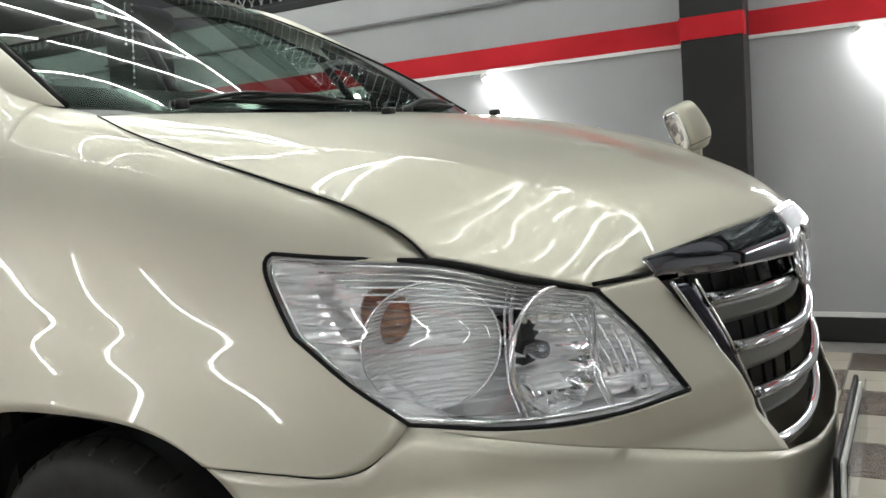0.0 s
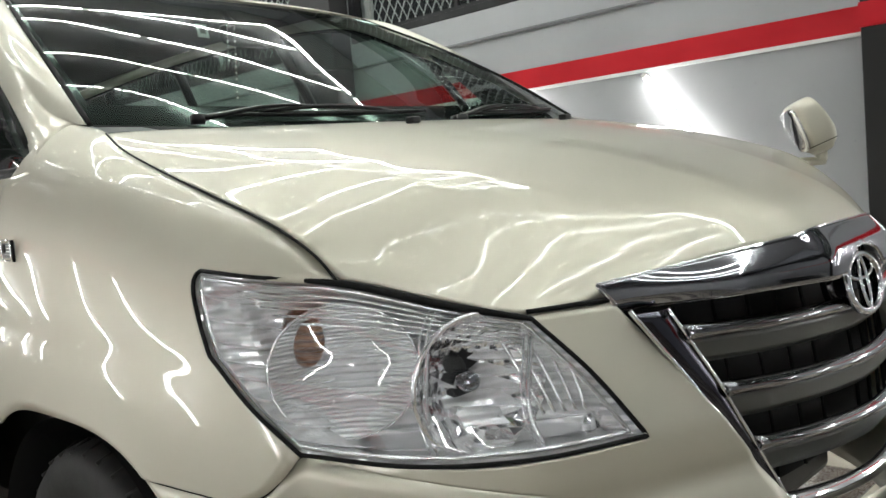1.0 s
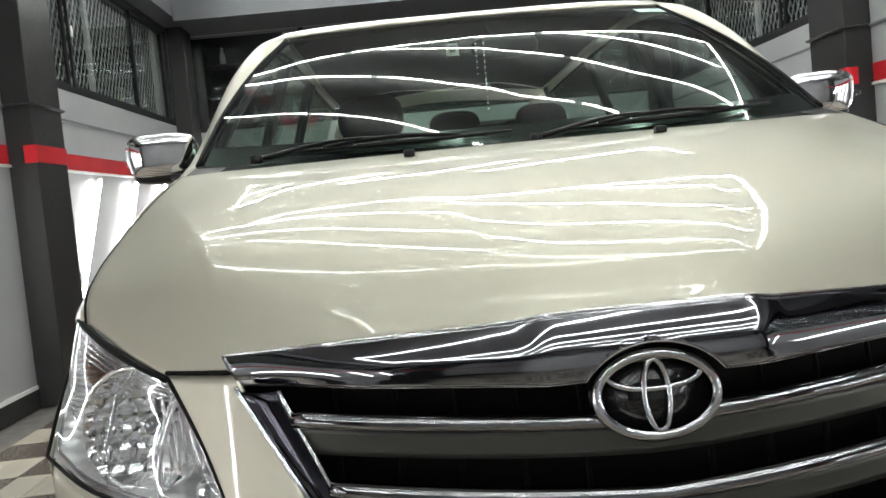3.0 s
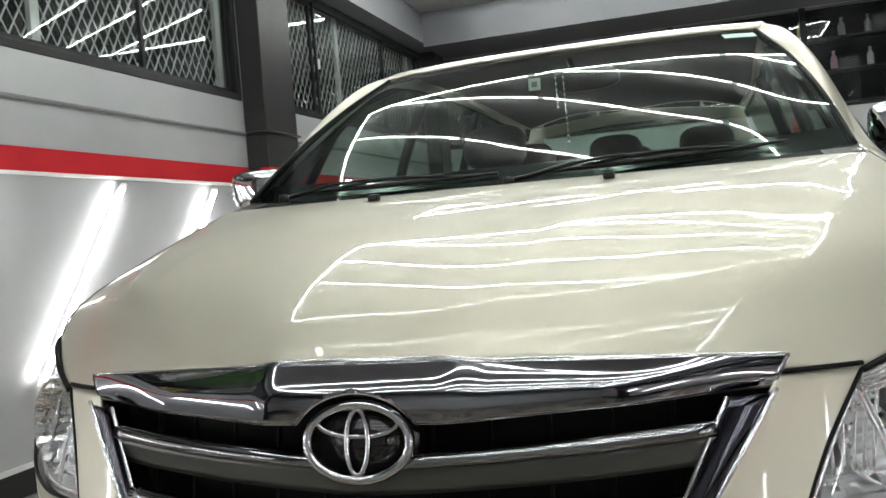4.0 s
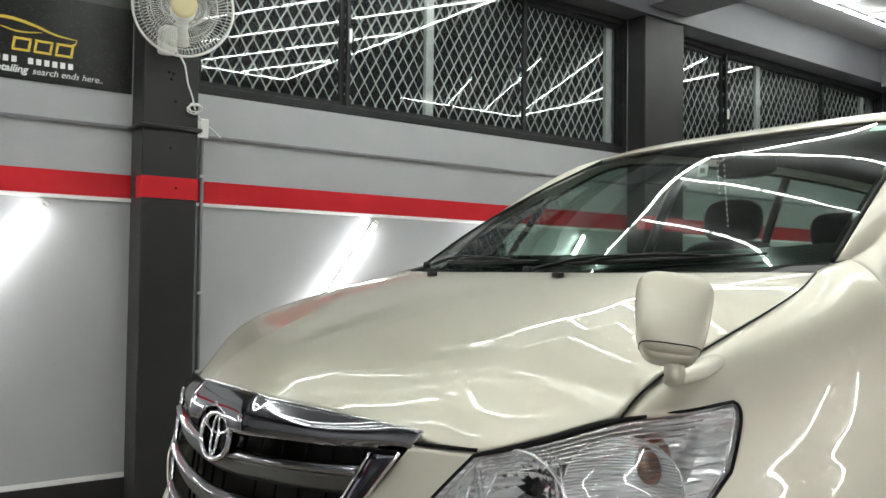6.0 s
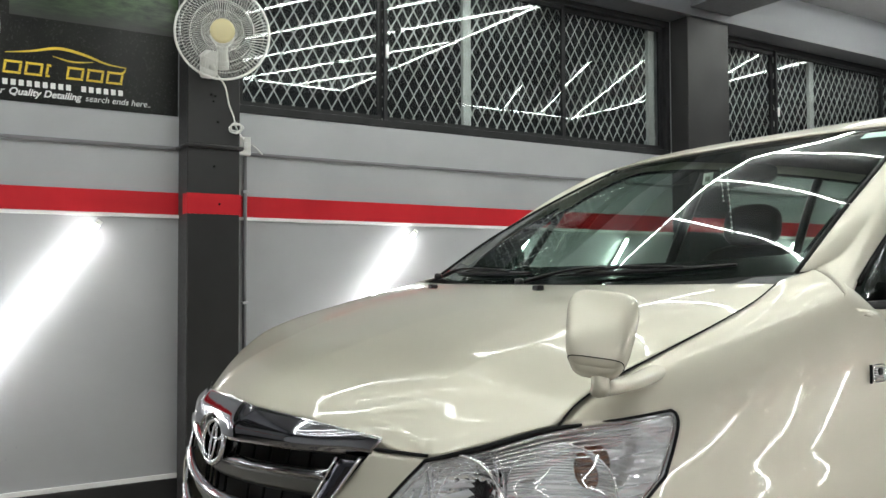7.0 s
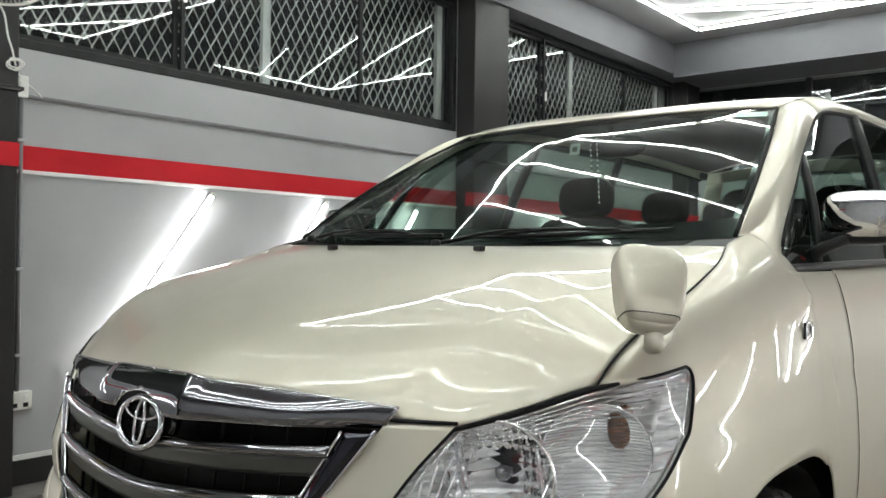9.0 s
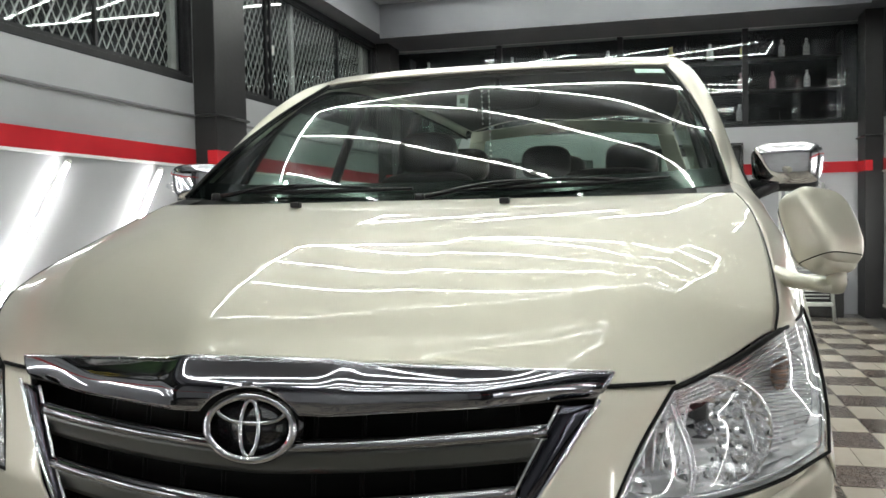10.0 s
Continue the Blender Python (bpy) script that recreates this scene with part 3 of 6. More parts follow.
def fender(u, v):
    y0, z0 = fender_edge(v)
    t0 = side_t(y0, z0) if v > 0 else 0.0
    t1 = 1.0 * v ** 1.15
    y1 = lerp(1.075, 1.165, smooth_step(T_BELT, T_BELT + 0.10, t1))
    # rows follow the top line at first, then the arch
    y = lerp(y0, y1, u)
    t = lerp(t0, t1, u)
    if v <= 0:
        return along_y(TOP, y)
    p = side_point(y, t)
    low = arch(y) if 0.52 < y else 0.0
    tl = side_t(y, max(low, 0.619))
    te = lerp(t0, t1, u)
    if v > 0.62:
        full = lerp(side_t(*fender_edge(1.0)), 1.0, u)
        te = t * lerp(1.0, tl / max(full, 0.01), smooth_step(0.62, 1.0, v))
    p = side_point(y, te)
    # the arch lip stands out a little
    d = p.z - low
    if 0.52 < y and d < 0.06:
        p.x += 0.003 * (1 - d / 0.06) ** 2
    return p


def rear_wing(u, v):
    # the stretch behind the wheel, as far as the door
    edge = fender(1.0, v)
    first, last = fender(1.0, 0.0).z, fender(1.0, 1.0).z
    y = lerp(edge.y, 1.50, u)
    low = max(0.24, arch(y) if y < 1.31 else 0.0)
    top = lerp(first, 1.068, smooth_step(0.0, 0.2, u))
    k = (first - edge.z) / (first - last)
    z = edge.z if u <= 0 else lerp(top, lerp(last, low, smooth_step(0, 0.3, u) if y < 1.3 else 1.0), k)
    w = along_y(WIDTH, y).x
    if u <= 0:
        return edge
    if z > 0.6:
        return Vector((side_point(1.10, side_t(1.10, z)).x + (w - along_y(WIDTH, 1.10).x), y, z))
    return Vector((w - 0.05 * ((0.6 - z) / 0.4) ** 2, y, z))


for (side, bm), (_, back) in zip(mirrored_sheet(fender, 44, 46, True), mirrored_sheet(rear_wing, 16, 46, True)):
    scrap = bpy.data.meshes.new("scrap")
    back.to_mesh(scrap)
    back.free()
    bm.from_mesh(scrap)
    bpy.data.meshes.remove(scrap)
    bmesh.ops.remove_doubles(bm, verts=bm.verts, dist=0.0003)
    solid(cpart("fender", bm, PAINT, "glossy champagne wing panel"), 0.004)

# bumper
PLAN = spline([(0, -0.062, 0), (0.16, -0.052, 0), (0.305, -0.018, 0), (0.42, 0.022, 0), (0.512, 0.062, 0), (0.62, 0.122, 0), (0.72, 0.198, 0), (0.80, 0.280, 0), (0.847, 0.345, 0), (0.872, 0.435, 0), (0.889, 0.56, 0), (0.898, 0.66, 0)])


def plan_at(x=None, y=None):
    a, b = 0.0, 1.0
    for _ in range(24):
        m = (a + b) / 2
        if (PLAN(m).x < x) if x is not None else (PLAN(m).y < y):
            a = m
        else:
            b = m
    return (a + b) / 2


def bump(s, z):
    p = PLAN(s)
    n = PLAN(min(s + 0.01, 1)) - PLAN(max(s - 0.01, 0))
    n = Vector((n.y, -n.x, 0)).normalized()
    off = -0.30 * max(z - 0.66, 0) * (1 - smooth_step(0.72, 0.95, s))
    off += 0.020 * smooth_step(0.60, 0.50, z) * (1 - smooth_step(0.8, 1, s)) - 0.05 * smooth_step(0.36, 0.2, z)
    off -= 0.006 * math.exp(-((z - 0.585) / 0.02) ** 2) * (1 - smooth_step(0.8, 1, s))
    return Vector((p.x, p.y, 0)) + n * off + Vector((0, 0, z))


def sz(points):
    c = spline([(s, 0, z) for s, z in points])
    return lambda t: (c(t).x, c(t).z)


S_GR = [plan_at(x=0.522), plan_at(x=0.443), plan_at(x=0.365), plan_at(x=0.300)]
S_GAP, S_LI, S_LL = plan_at(x=0.630), plan_at(x=0.512), plan_at(x=0.842)
edge_in = [sz([(S_GR[0], 0.8235), (S_GR[1], 0.715), (S_GR[2], 0.607)]), sz([(S_GR[2], 0.607), (S_GR[3], 0.508)])]
edge_out = [sz([(S_GAP, 0.8215), (plan_at(x=0.566), 0.742), (S_LI, 0.655)]), sz([(S_LI, 0.655), (lerp(S_LI, S_LL, 0.5), 0.653), (S_LL, 0.686)]), sz([(S_LL, 0.686), (plan_at(y=0.39), 0.632), (plan_at(y=0.431), 0.619), (plan_at(y=0.52), 0.618), (plan_at(y=0.636), 0.619)])]


def bumper_top(u, v):
    k = min(int(v * 2), 1)
    w = v * 2 - k
    a, b = edge_in[k](w), edge_out[k](w)
    return bump(lerp(a[0], b[0], u), lerp(a[1], b[1], u))


def arch_front(z):
    k = min(max((z - 0.20) / 0.475, 0.0), 0.999)
    return 0.905 - 0.40 * (1 - k ** 3) ** (1 / 3)


ARCH_S = [(z, plan_at(y=min(arch_front(z), 0.655))) for z in [0.20 + 0.0215 * k for k in range(21)]]


def bumper_low(u, v):
    top = float(np.interp(u, [0, S_GR[3] * 0.6, S_GR[3], S_LL, plan_at(y=0.40), plan_at(y=0.52), 1.0], [0.478, 0.490, 0.508, 0.686, 0.627, 0.617, 0.619]))
    z = lerp(top, 0.20, v)
    # the rear edge follows the wheel arch
    end = float(np.interp(z, [q[0] for q in ARCH_S], [q[1] for q in ARCH_S]))
    return bump(u if u < 0.75 else lerp(0.75, end, (u - 0.75) / 0.25), z)


bm = bmesh.new()
for side in (1, -1):
    sheet(mirrored(bumper_top, side), 24, 36, bm, side > 0)
    sheet(mirrored(bumper_low, side), 60, 20, bm, side > 0)
bmesh.ops.remove_doubles(bm, verts=bm.verts, dist=0.0005)
solid(cpart("bumper", bm, PAINT, "champagne front bumper"), 0.004)

# windscreen
SCREEN_LOW = spline([(0, 0.845, 1.118), (0.30, 0.872, 1.122), (0.55, 0.935, 1.132), (0.742, 1.030, 1.150)])
SCREEN_TOP = spline([(0, 1.715, 1.571), (0.30, 1.729, 1.570), (0.50, 1.749, 1.567), (0.597, 1.765, 1.563)])
SCREEN_MID = spline([(0, 0.845, 1.118), (0, 1.14, 1.279), (0, 1.43, 1.433), (0, 1.715, 1.571)])
SCREEN_SIDE = spline([(0.742, 1.030, 1.150), (0.715, 1.22, 1.275), (0.665, 1.485, 1.424), (0.597, 1.765, 1.563)])


def screen_half(u, v):
    p = coons(SCREEN_LOW, SCREEN_TOP, SCREEN_MID, SCREEN_SIDE)(u, v)
    return p + Vector((0, -0.45, 0.89)) * 0.010 * (1 - u * u) * 4 * v * (1 - v)


bm = bmesh.new()
sheet(screen_half, 24, 24, bm)
sheet(mirrored(screen_half, -1), 24, 24, bm, True)
bmesh.ops.remove_doubles(bm, verts=bm.verts, dist=0.0005)
ws = cpart("windscreen", bm, WINDSCREEN, "curved clear windscreen")


def band(side):
    """A dark ceramic border inside the glass edge."""
    bm = bmesh.new()
    def inner(u, v):
        return mx(screen_half(u, v) + Vector((0, 0.004, -0.006)), side)
    sheet(lambda a, b: inner(a, lerp(0.0, 0.115, b)), 24, 2, bm)
    sheet(lambda a, b: inner(a, lerp(0.955, 1.0, b)), 24, 2, bm)
    sheet(lambda a, b: inner(lerp(0.955, 1.0, a), lerp(0.115, 0.955, b)), 2, 24, bm)
    return bm


for side in (1, -1):
    cpart("screen_border", band(side), BLACK_GLOSS, "black border of the windscreen")

# screen pillars
PIL_OUT = spline([(0.744, 1.075, 1.1555), (0.754, 1.16, 1.186), (0.746, 1.30, 1.285), (0.716, 1.50, 1.425), (0.668, 1.72, 1.545), (0.628, 1.90, 1.602)])
PIL_LOW = spline([(0.742, 1.030, 1.150), (0.744, 1.055, 1.152), (0.744, 1.075, 1.1555)])
PIL_TOP = spline([(0.597, 1.765, 1.563), (0.612, 1.84, 1.592), (0.628, 1.90, 1.602)])


def pillar_skin(u, v):
    p = coons(PIL_LOW, PIL_TOP, SCREEN_SIDE, PIL_OUT)(u, v)
    k = math.sin(math.pi * u) * math.sin(math.pi * min(v * 1.05, 1)) ** 0.7
    return p + Vector((0.003, -0.002, 0.003)) * k


for side in (1, -1):
    cpart("screen_moulding", sweep(bmesh.new(), [mx(SCREEN_SIDE(k / 30) + Vector((-0.007, -0.001, 0.0)), side) for k in range(31)], 0.0055, 6), SEAL, "black moulding beside the windscreen")
    # scuttle corner between bonnet, wing and screen
    sc = coons(spline([(0.66, 0.90, 1.1235), (0.745, 0.943, 1.126)]), spline([(0.66, 0.985, 1.139), (0.742, 1.05, 1.150)]), spline([(0.66, 0.90, 1.1235), (0.66, 0.985, 1.139)]), spline([(0.745, 0.943, 1.126), (0.742, 1.05, 1.150)]))
    cpart("scuttle_corner", sheet(mirrored(sc, side), 6, 6, flip=side < 0), BLACK_PLASTIC, "black scuttle corner")

# roof
ROOF_MID = spline([(0, 1.715, 1.573), (0, 1.82, 1.606), (0, 2.00, 1.642), (0, 2.35, 1.684), (0, 2.8, 1.708), (0, 3.6, 1.712), (0, 4.32, 1.68)])
ROOF_SIDE = spline([(0.597, 1.765, 1.565), (0.624, 1.95, 1.618), (0.645, 2.3, 1.642), (0.655, 2.9, 1.662), (0.67, 3.6, 1.66), (0.62, 4.25, 1.62)])
ROOF_BACK = spline([(0, 4.32, 1.68), (0.35, 4.31, 1.672), (0.62, 4.25, 1.62)])


def roof_half(u, v):
    p = coons(SCREEN_TOP, ROOF_BACK, ROOF_MID, ROOF_SIDE)(u, v)
    p.z += 0.018 * math.sin(math.pi * u) * smooth_step(0.08, 0.6, v) + 0.003
    return p


bm = bmesh.new()
sheet(roof_half, 24, 40, bm)
sheet(mirrored(roof_half, -1), 24, 40, bm, True)
bmesh.ops.remove_doubles(bm, verts=bm.verts, dist=0.0005)
solid(cpart("roof", bm, PAINT, "champagne roof panel"), 0.004)

# doors and flanks
BELT_Z = 1.072


def flank(y0, y1, lo):
    def fn(u, v):
        y = lerp(y0, y1, u)
        z0 = BELT_Z + 0.03 * smooth_step(1.1, 3.0, y)
        z = lerp(z0, lo(y), v)
        w = along_y(WIDTH, y).x
        k = (z - 0.60) / (z0 - 0.60)
        x = w - 0.075 * max(k, 0) ** 2.4 if z > 0.6 else w - 0.05 * ((0.6 - z) / 0.4) ** 2
        x -= 0.012 * math.exp(-((z - 0.56) / 0.03) ** 2) * smooth_step(1.6, 2.2, y)
        join = 1 - smooth_step(1.50, 2.4, y)
        if join > 0 and z > 0.6:
            x = lerp(x, side_point(1.10, side_t(1.10, z)).x + w - along_y(WIDTH, 1.10).x, join)
        return Vector((x, y, z))
    return fn


def sill_line(y):
    return max(0.24, arch(y, 3.655)) if y > 3.2 else max(0.24, arch(y) if y < 1.31 else 0)


for side in (1, -1):
    for nm, a, b, lb in (("front_door", 1.5015, 2.30, "champagne front door"), ("rear_door", 2.306, 3.25, "champagne rear door"), ("rear_quarter", 3.256, 4.42, "champagne rear quarter panel")):
        d = solid(cpart(nm, sheet(mirrored(flank(a, b, sill_line), side), 40, 30, flip=side > 0), PAINT, lb), 0.004)
        if "door" in nm:
            hy = b - 0.12
            pts = [mx((0.893 - 0.02, hy - 0.2, 0.93), side), mx((0.893 + 0.02, hy - 0.17, 0.935), side), mx((0.893 + 0.02, hy - 0.03, 0.935), side), mx((0.893 - 0.02, hy, 0.93), side)]
            hb = part("handle", sweep(bmesh.new(), pts, 0.013, 8), CHROME, d, "chrome handle")

# side glass
GLASS_LOW = spline([(0.815, 1.088, 1.078), (0.815, 2.0, 1.094), (0.81, 3.1, 1.102), (0.79, 4.2, 1.105)])
GLASS_TOP = spline([(0.801, 1.150, 1.124), (0.762, 1.355, 1.257), (0.716, 1.60, 1.402), (0.672, 1.92, 1.555), (0.664, 2.15, 1.590), (0.668, 2.8, 1.618), (0.665, 3.6, 1.610), (0.63, 4.15, 1.572)])


def side_glass(a, b, c, d):
    def fn(u, v):
        return GLASS_LOW(lerp(a, b, u)).lerp(GLASS_TOP(lerp(c, d, u)), v) + Vector((0.012 * math.sin(math.pi * v), 0, 0))
    return fn


for side in (1, -1):
    for nm, q in (("quarter_glass", (0.005, 0.10, 0.005, 0.18)), ("front_door_glass", (0.112, 0.37, 0.20, 0.47)), ("rear_door_glass", (0.39, 0.65, 0.49, 0.70)), ("rear_side_glass", (0.67, 0.98, 0.72, 0.97))):
        g = cpart(nm, sheet(mirrored(side_glass(*q), side), 12, 8, flip=side < 0), WINDSCREEN, "clear side window")
    # black window posts and rails
    for q, c in ((0.106, 0.19), (0.38, 0.48), (0.66, 0.71)):
        pts = [mx(GLASS_LOW(q).lerp(GLASS_TOP(c), k / 6) + Vector((0.012 * math.sin(math.pi * k / 6) - 0.004, 0, 0)), side) for k in range(7)]
        cpart("window_post", sweep(bmesh.new(), pts, 0.022 if q > 0.2 else 0.014, 8), BLACK_PLASTIC, "black post between the side windows")
    bm = sweep(bmesh.new(), [mx(GLASS_LOW(k / 30) + Vector((0.004, 0, -0.004)), side) for k in range(31)], 0.011, 8)
    cpart("belt_moulding", bm, BLACK_PLASTIC, "black moulding along the door glass")
    bm = sweep(bmesh.new(), [mx(GLASS_TOP(k / 60), side) for k in range(61)], 0.007, 8)
    cpart("window_seal", bm, SEAL, "black seal round the side windows")
    # pillar flank from the ridge back to the window, and the rail below the roof
    foot = lambda u: side_point(1.075, T_BELT * u)
    edge_w = spline([tuple(foot(1.0)), (0.801, 1.150, 1.128), (0.764, 1.355, 1.260), (0.718, 1.60, 1.405), (0.674, 1.92, 1.558)])
    top_w = spline([(0.628, 1.90, 1.602), (0.652, 1.915, 1.586), (0.674, 1.92, 1.558)])
    flank_skin = coons(foot, top_w, PIL_OUT, edge_w)
    def arc(u, v):
        # one smooth arch from the glass over the ridge to the side window
        a, b, w = SCREEN_SIDE(v), PIL_OUT(v), edge_w(v)
        c = b * 2 - (a + w) / 2
        return a * (1 - u) ** 2 + c * 2 * u * (1 - u) + w * u * u
    def bowed(u, v):
        flat = pillar_skin(u * 2, v) if u < 0.5 else flank_skin(u * 2 - 1, v)
        return flat.lerp(arc(u, v), smooth_step(0.0, 0.45, v))
    bm = sheet(mirrored(bowed, side), 24, 44, flip=side < 0)
    solid(cpart("screen_pillar", bm, PAINT, "champagne pillar between windscreen and side window"), 0.003)
    def rail(u, v):
        y = lerp(1.90, 4.15, v)
        a, b = along_y(ROOF_SIDE, y), along_y(GLASS_TOP, y)
        return a.lerp(b, u) + Vector((0.010, 0, 0.004)) * math.sin(math.pi * u)
    solid(cpart("roof_rail", sheet(mirrored(rail, side), 6, 40, flip=side < 0), PAINT, "champagne rail above the side windows"), 0.003)

# tail
bm = bmesh.new()
TAIL = coons(spline([(-0.80, 4.44, 0.30), (0, 4.57, 0.30), (0.80, 4.44, 0.30)]), spline([(-0.62, 4.25, 1.62), (0, 4.33, 1.68), (0.62, 4.25, 1.62)]), spline([(-0.80, 4.44, 0.30), (-0.82, 4.42, 0.9), (-0.62, 4.25, 1.62)]), spline([(0.80, 4.44, 0.30), (0.82, 4.42, 0.9), (0.62, 4.25, 1.62)]))
def tail_area(a, b, c, d):
    return lambda u, v: TAIL(lerp(a, b, u), lerp(c, d, v))


solid(cpart("tailgate", sheet(tail_area(0, 1, 0, 0.58), 24, 16), PAINT, "champagne tailgate"), 0.004)
for q in ((0.0, 0.08, 0.58, 0.95), (0.92, 1.0, 0.58, 0.95), (0.0, 1.0, 0.95, 1.0)):
    solid(cpart("rear_window_post", sheet(tail_area(*q), 12, 12), PAINT, "champagne surround of the rear window"), 0.004)
cpart("rear_window", sheet(tail_area(0.08, 0.92, 0.58, 0.95), 20, 10), WINDSCREEN, "tinted rear window")
cpart("underbody", box_bm(-0.70, 0.70, 0.30, 4.3, 0.20, 0.34, bevel=0.02), BLACK_PLASTIC, "black underbody", False)
cpart("engine_bay", box_bm(-0.66, 0.66, 0.25, 0.95, 0.36, 0.80, bevel=0.03), BLACK_PLASTIC, "black liner below the bonnet", False)

# ---- lamps ----
LAMP_CHROME = principled("lamp_chrome", (0.92, 0.92, 0.93), 0.08, 0.88)


def bumped(name, color, rough, scale, stretch, strength, wave=False, metal=1.0):
    """Bright metal with a smooth or a ribbed relief."""
    m = principled(name, color, rough, metal)
    nt = m.node_tree
    tc = nt.nodes.new("ShaderNodeTexCoord")
    mp = nt.nodes.new("ShaderNodeMapping")
    mp.inputs["Scale"].default_value = stretch
    if wave:
        tx = nt.nodes.new("ShaderNodeTexWave")
        tx.bands_direction = "Z"
        tx.inputs["Distortion"].default_value = 0.4
        tx.inputs["Detail"].default_value = 0
    else:
        tx = nt.nodes.new("ShaderNodeTexNoise")
        tx.inputs["Detail"].default_value = 2
    tx.inputs["Scale"].default_value = scale
    b = nt.nodes.new("ShaderNodeBump")
    b.inputs["Strength"].default_value = strength
    b.inputs["Distance"].default_value = 0.004
    b.invert = wave
    nt.links.new(tc.outputs["Object"], mp.inputs["Vector"])
    nt.links.new(mp.outputs[0], tx.inputs["Vector"])
    nt.links.new(tx.outputs["Fac"], b.inputs["Height"])
    nt.links.new(b.outputs[0], nt.nodes["Principled BSDF"].inputs["Normal"])
    return m


HOUSING = bumped("lamp_housing", (0.95, 0.95, 0.96), 0.07, 26, (1, 1, 1), 0.75, True, 0.6)
FLUTED = bumped("fluted_chrome", (0.95, 0.95, 0.96), 0.06, 60, (1, 1, 1), 0.8, True, 0.62)
BOWL_CHROME = principled("bowl_chrome", (0.95, 0.95, 0.96), 0.05, 0.93)
AMBER = textured(principled("amber_bulb", (0.4, 0.15, 0.05), 0.3), (0.05, 0.034, 0.03), (0.26, 0.115, 0.055), 26, 3, (0.2, 0.35), 0.0, 100, (0.6, 0.6, 7))

def on_side(y, z):
    return tuple(side_point(y, side_t(y, z)))


L_TOP = spline([(0.600, 0.165, 0.818), (0.680, 0.238, 0.846), (0.760, 0.329, 0.882), on_side(0.440, 0.895), on_side(0.534, 0.9043)])
L_OUT = spline([on_side(*q) for q in reversed(LAMP_OUT)])
L_LOW = spline([(0.512, 0.065, 0.659), (0.640, 0.138, 0.655), (0.755, 0.235, 0.664), tuple(L_OUT(0.0))])
L_IN = spline([(0.512, 0.065, 0.659), (0.552, 0.112, 0.742), (0.600, 0.165, 0.818)])
L_DIR = Vector((0.50, -0.80, 0.30)).normalized()


def lens_at(u, v, depth=0.0):
    p = coons(L_LOW, L_TOP, L_IN, L_OUT)(u, v)
    k = (max(math.sin(math.pi * u), 0) * max(math.sin(math.pi * v), 0)) ** 0.6
    return p + L_DIR * (0.016 * k - depth)


def lamp_edge(n=26):
    pts = [L_LOW(i / n) for i in range(n)] + [L_OUT(i / n) for i in range(n)] + [L_TOP(1 - i / n) for i in range(n)] + [L_IN(1 - i / n) for i in range(n)]
    return pts


def bowl(center, aim, ra, rb, depth, n, rings):
    """A reflector bowl of flat facets that opens along aim."""
    aim = Vector(aim).normalized()
    s = aim.cross(Vector((0, 0, 1))).normalized()
    t = s.cross(aim).normalized()
    bm = bmesh.new()
    rows = []
    for i in range(rings + 1):
        k = 0.12 + 0.88 * i / rings
        rows.append([bm.verts.new(Vector(center) + (s * math.cos(2 * math.pi * j / n) * ra + t * math.sin(2 * math.pi * j / n) * rb) * k + aim * depth * (k * k - 1)) for j in range(n)])
    for a, b in zip(rows, rows[1:]):
        for j in range(n):
            bm.faces.new((a[j], b[j], b[(j + 1) % n], a[(j + 1) % n]))
    bm.faces.new(rows[0])
    return bm


def facet_bowl(center, aim, ra, rb, depth, cols, rows, seed):
    """A reflector bowl cut into upright curved mirrors, each tilted a little."""
    rnd = random.Random(seed)
    aim = Vector(aim).normalized()
    s = aim.cross(Vector((0, 0, 1))).normalized()
    t = s.cross(aim).normalized()
    bm = bmesh.new()
    for i in range(cols):
        for j in range(rows):
            a0, b0 = 2 * i / cols - 1, 2 * j / rows - 1
            if (a0 + 1 / cols) ** 2 + (b0 + 1 / rows) ** 2 > 1.05:
                continue
            da, db, lift = rnd.uniform(-0.05, 0.05), rnd.uniform(-0.16, 0.16), rnd.uniform(0.0, 0.0022)
            def cell(u, v):
                a, b = a0 + 2 * u / cols, b0 + 2 * v / rows
                k = min(1.0, 1.0 / max(math.hypot(a, b), 1e-6))
                a, b = a * k, b * k
                bulge = 0.0022 * (1 - (2 * u - 1) ** 2) + 0.0042 * (1 - (2 * v - 1) ** 2)
                bulge += 4 * (lift + 0.02 * (da * (u - 0.5) + db * (v - 0.5))) * (u - u * u) * (v - v * v) * 4
                return Vector(center) + s * a * ra + t * b * rb + aim * (depth * (a * a + b * b - 1) + bulge)
            sheet(cell, 4, 5, bm)
    bmesh.ops.remove_doubles(bm, verts=bm.verts, dist=0.00002)
    for e in bm.edges:
        e.smooth = len(e.link_faces) != 2 or e.calc_face_angle(0.0) < 0.45
    return bm


def m_bm(bm, side):
    if side < 0:
        for v in bm.verts:
            v.co.x *= -1
        bmesh.ops.reverse_faces(bm, faces=bm.faces)
    return bm


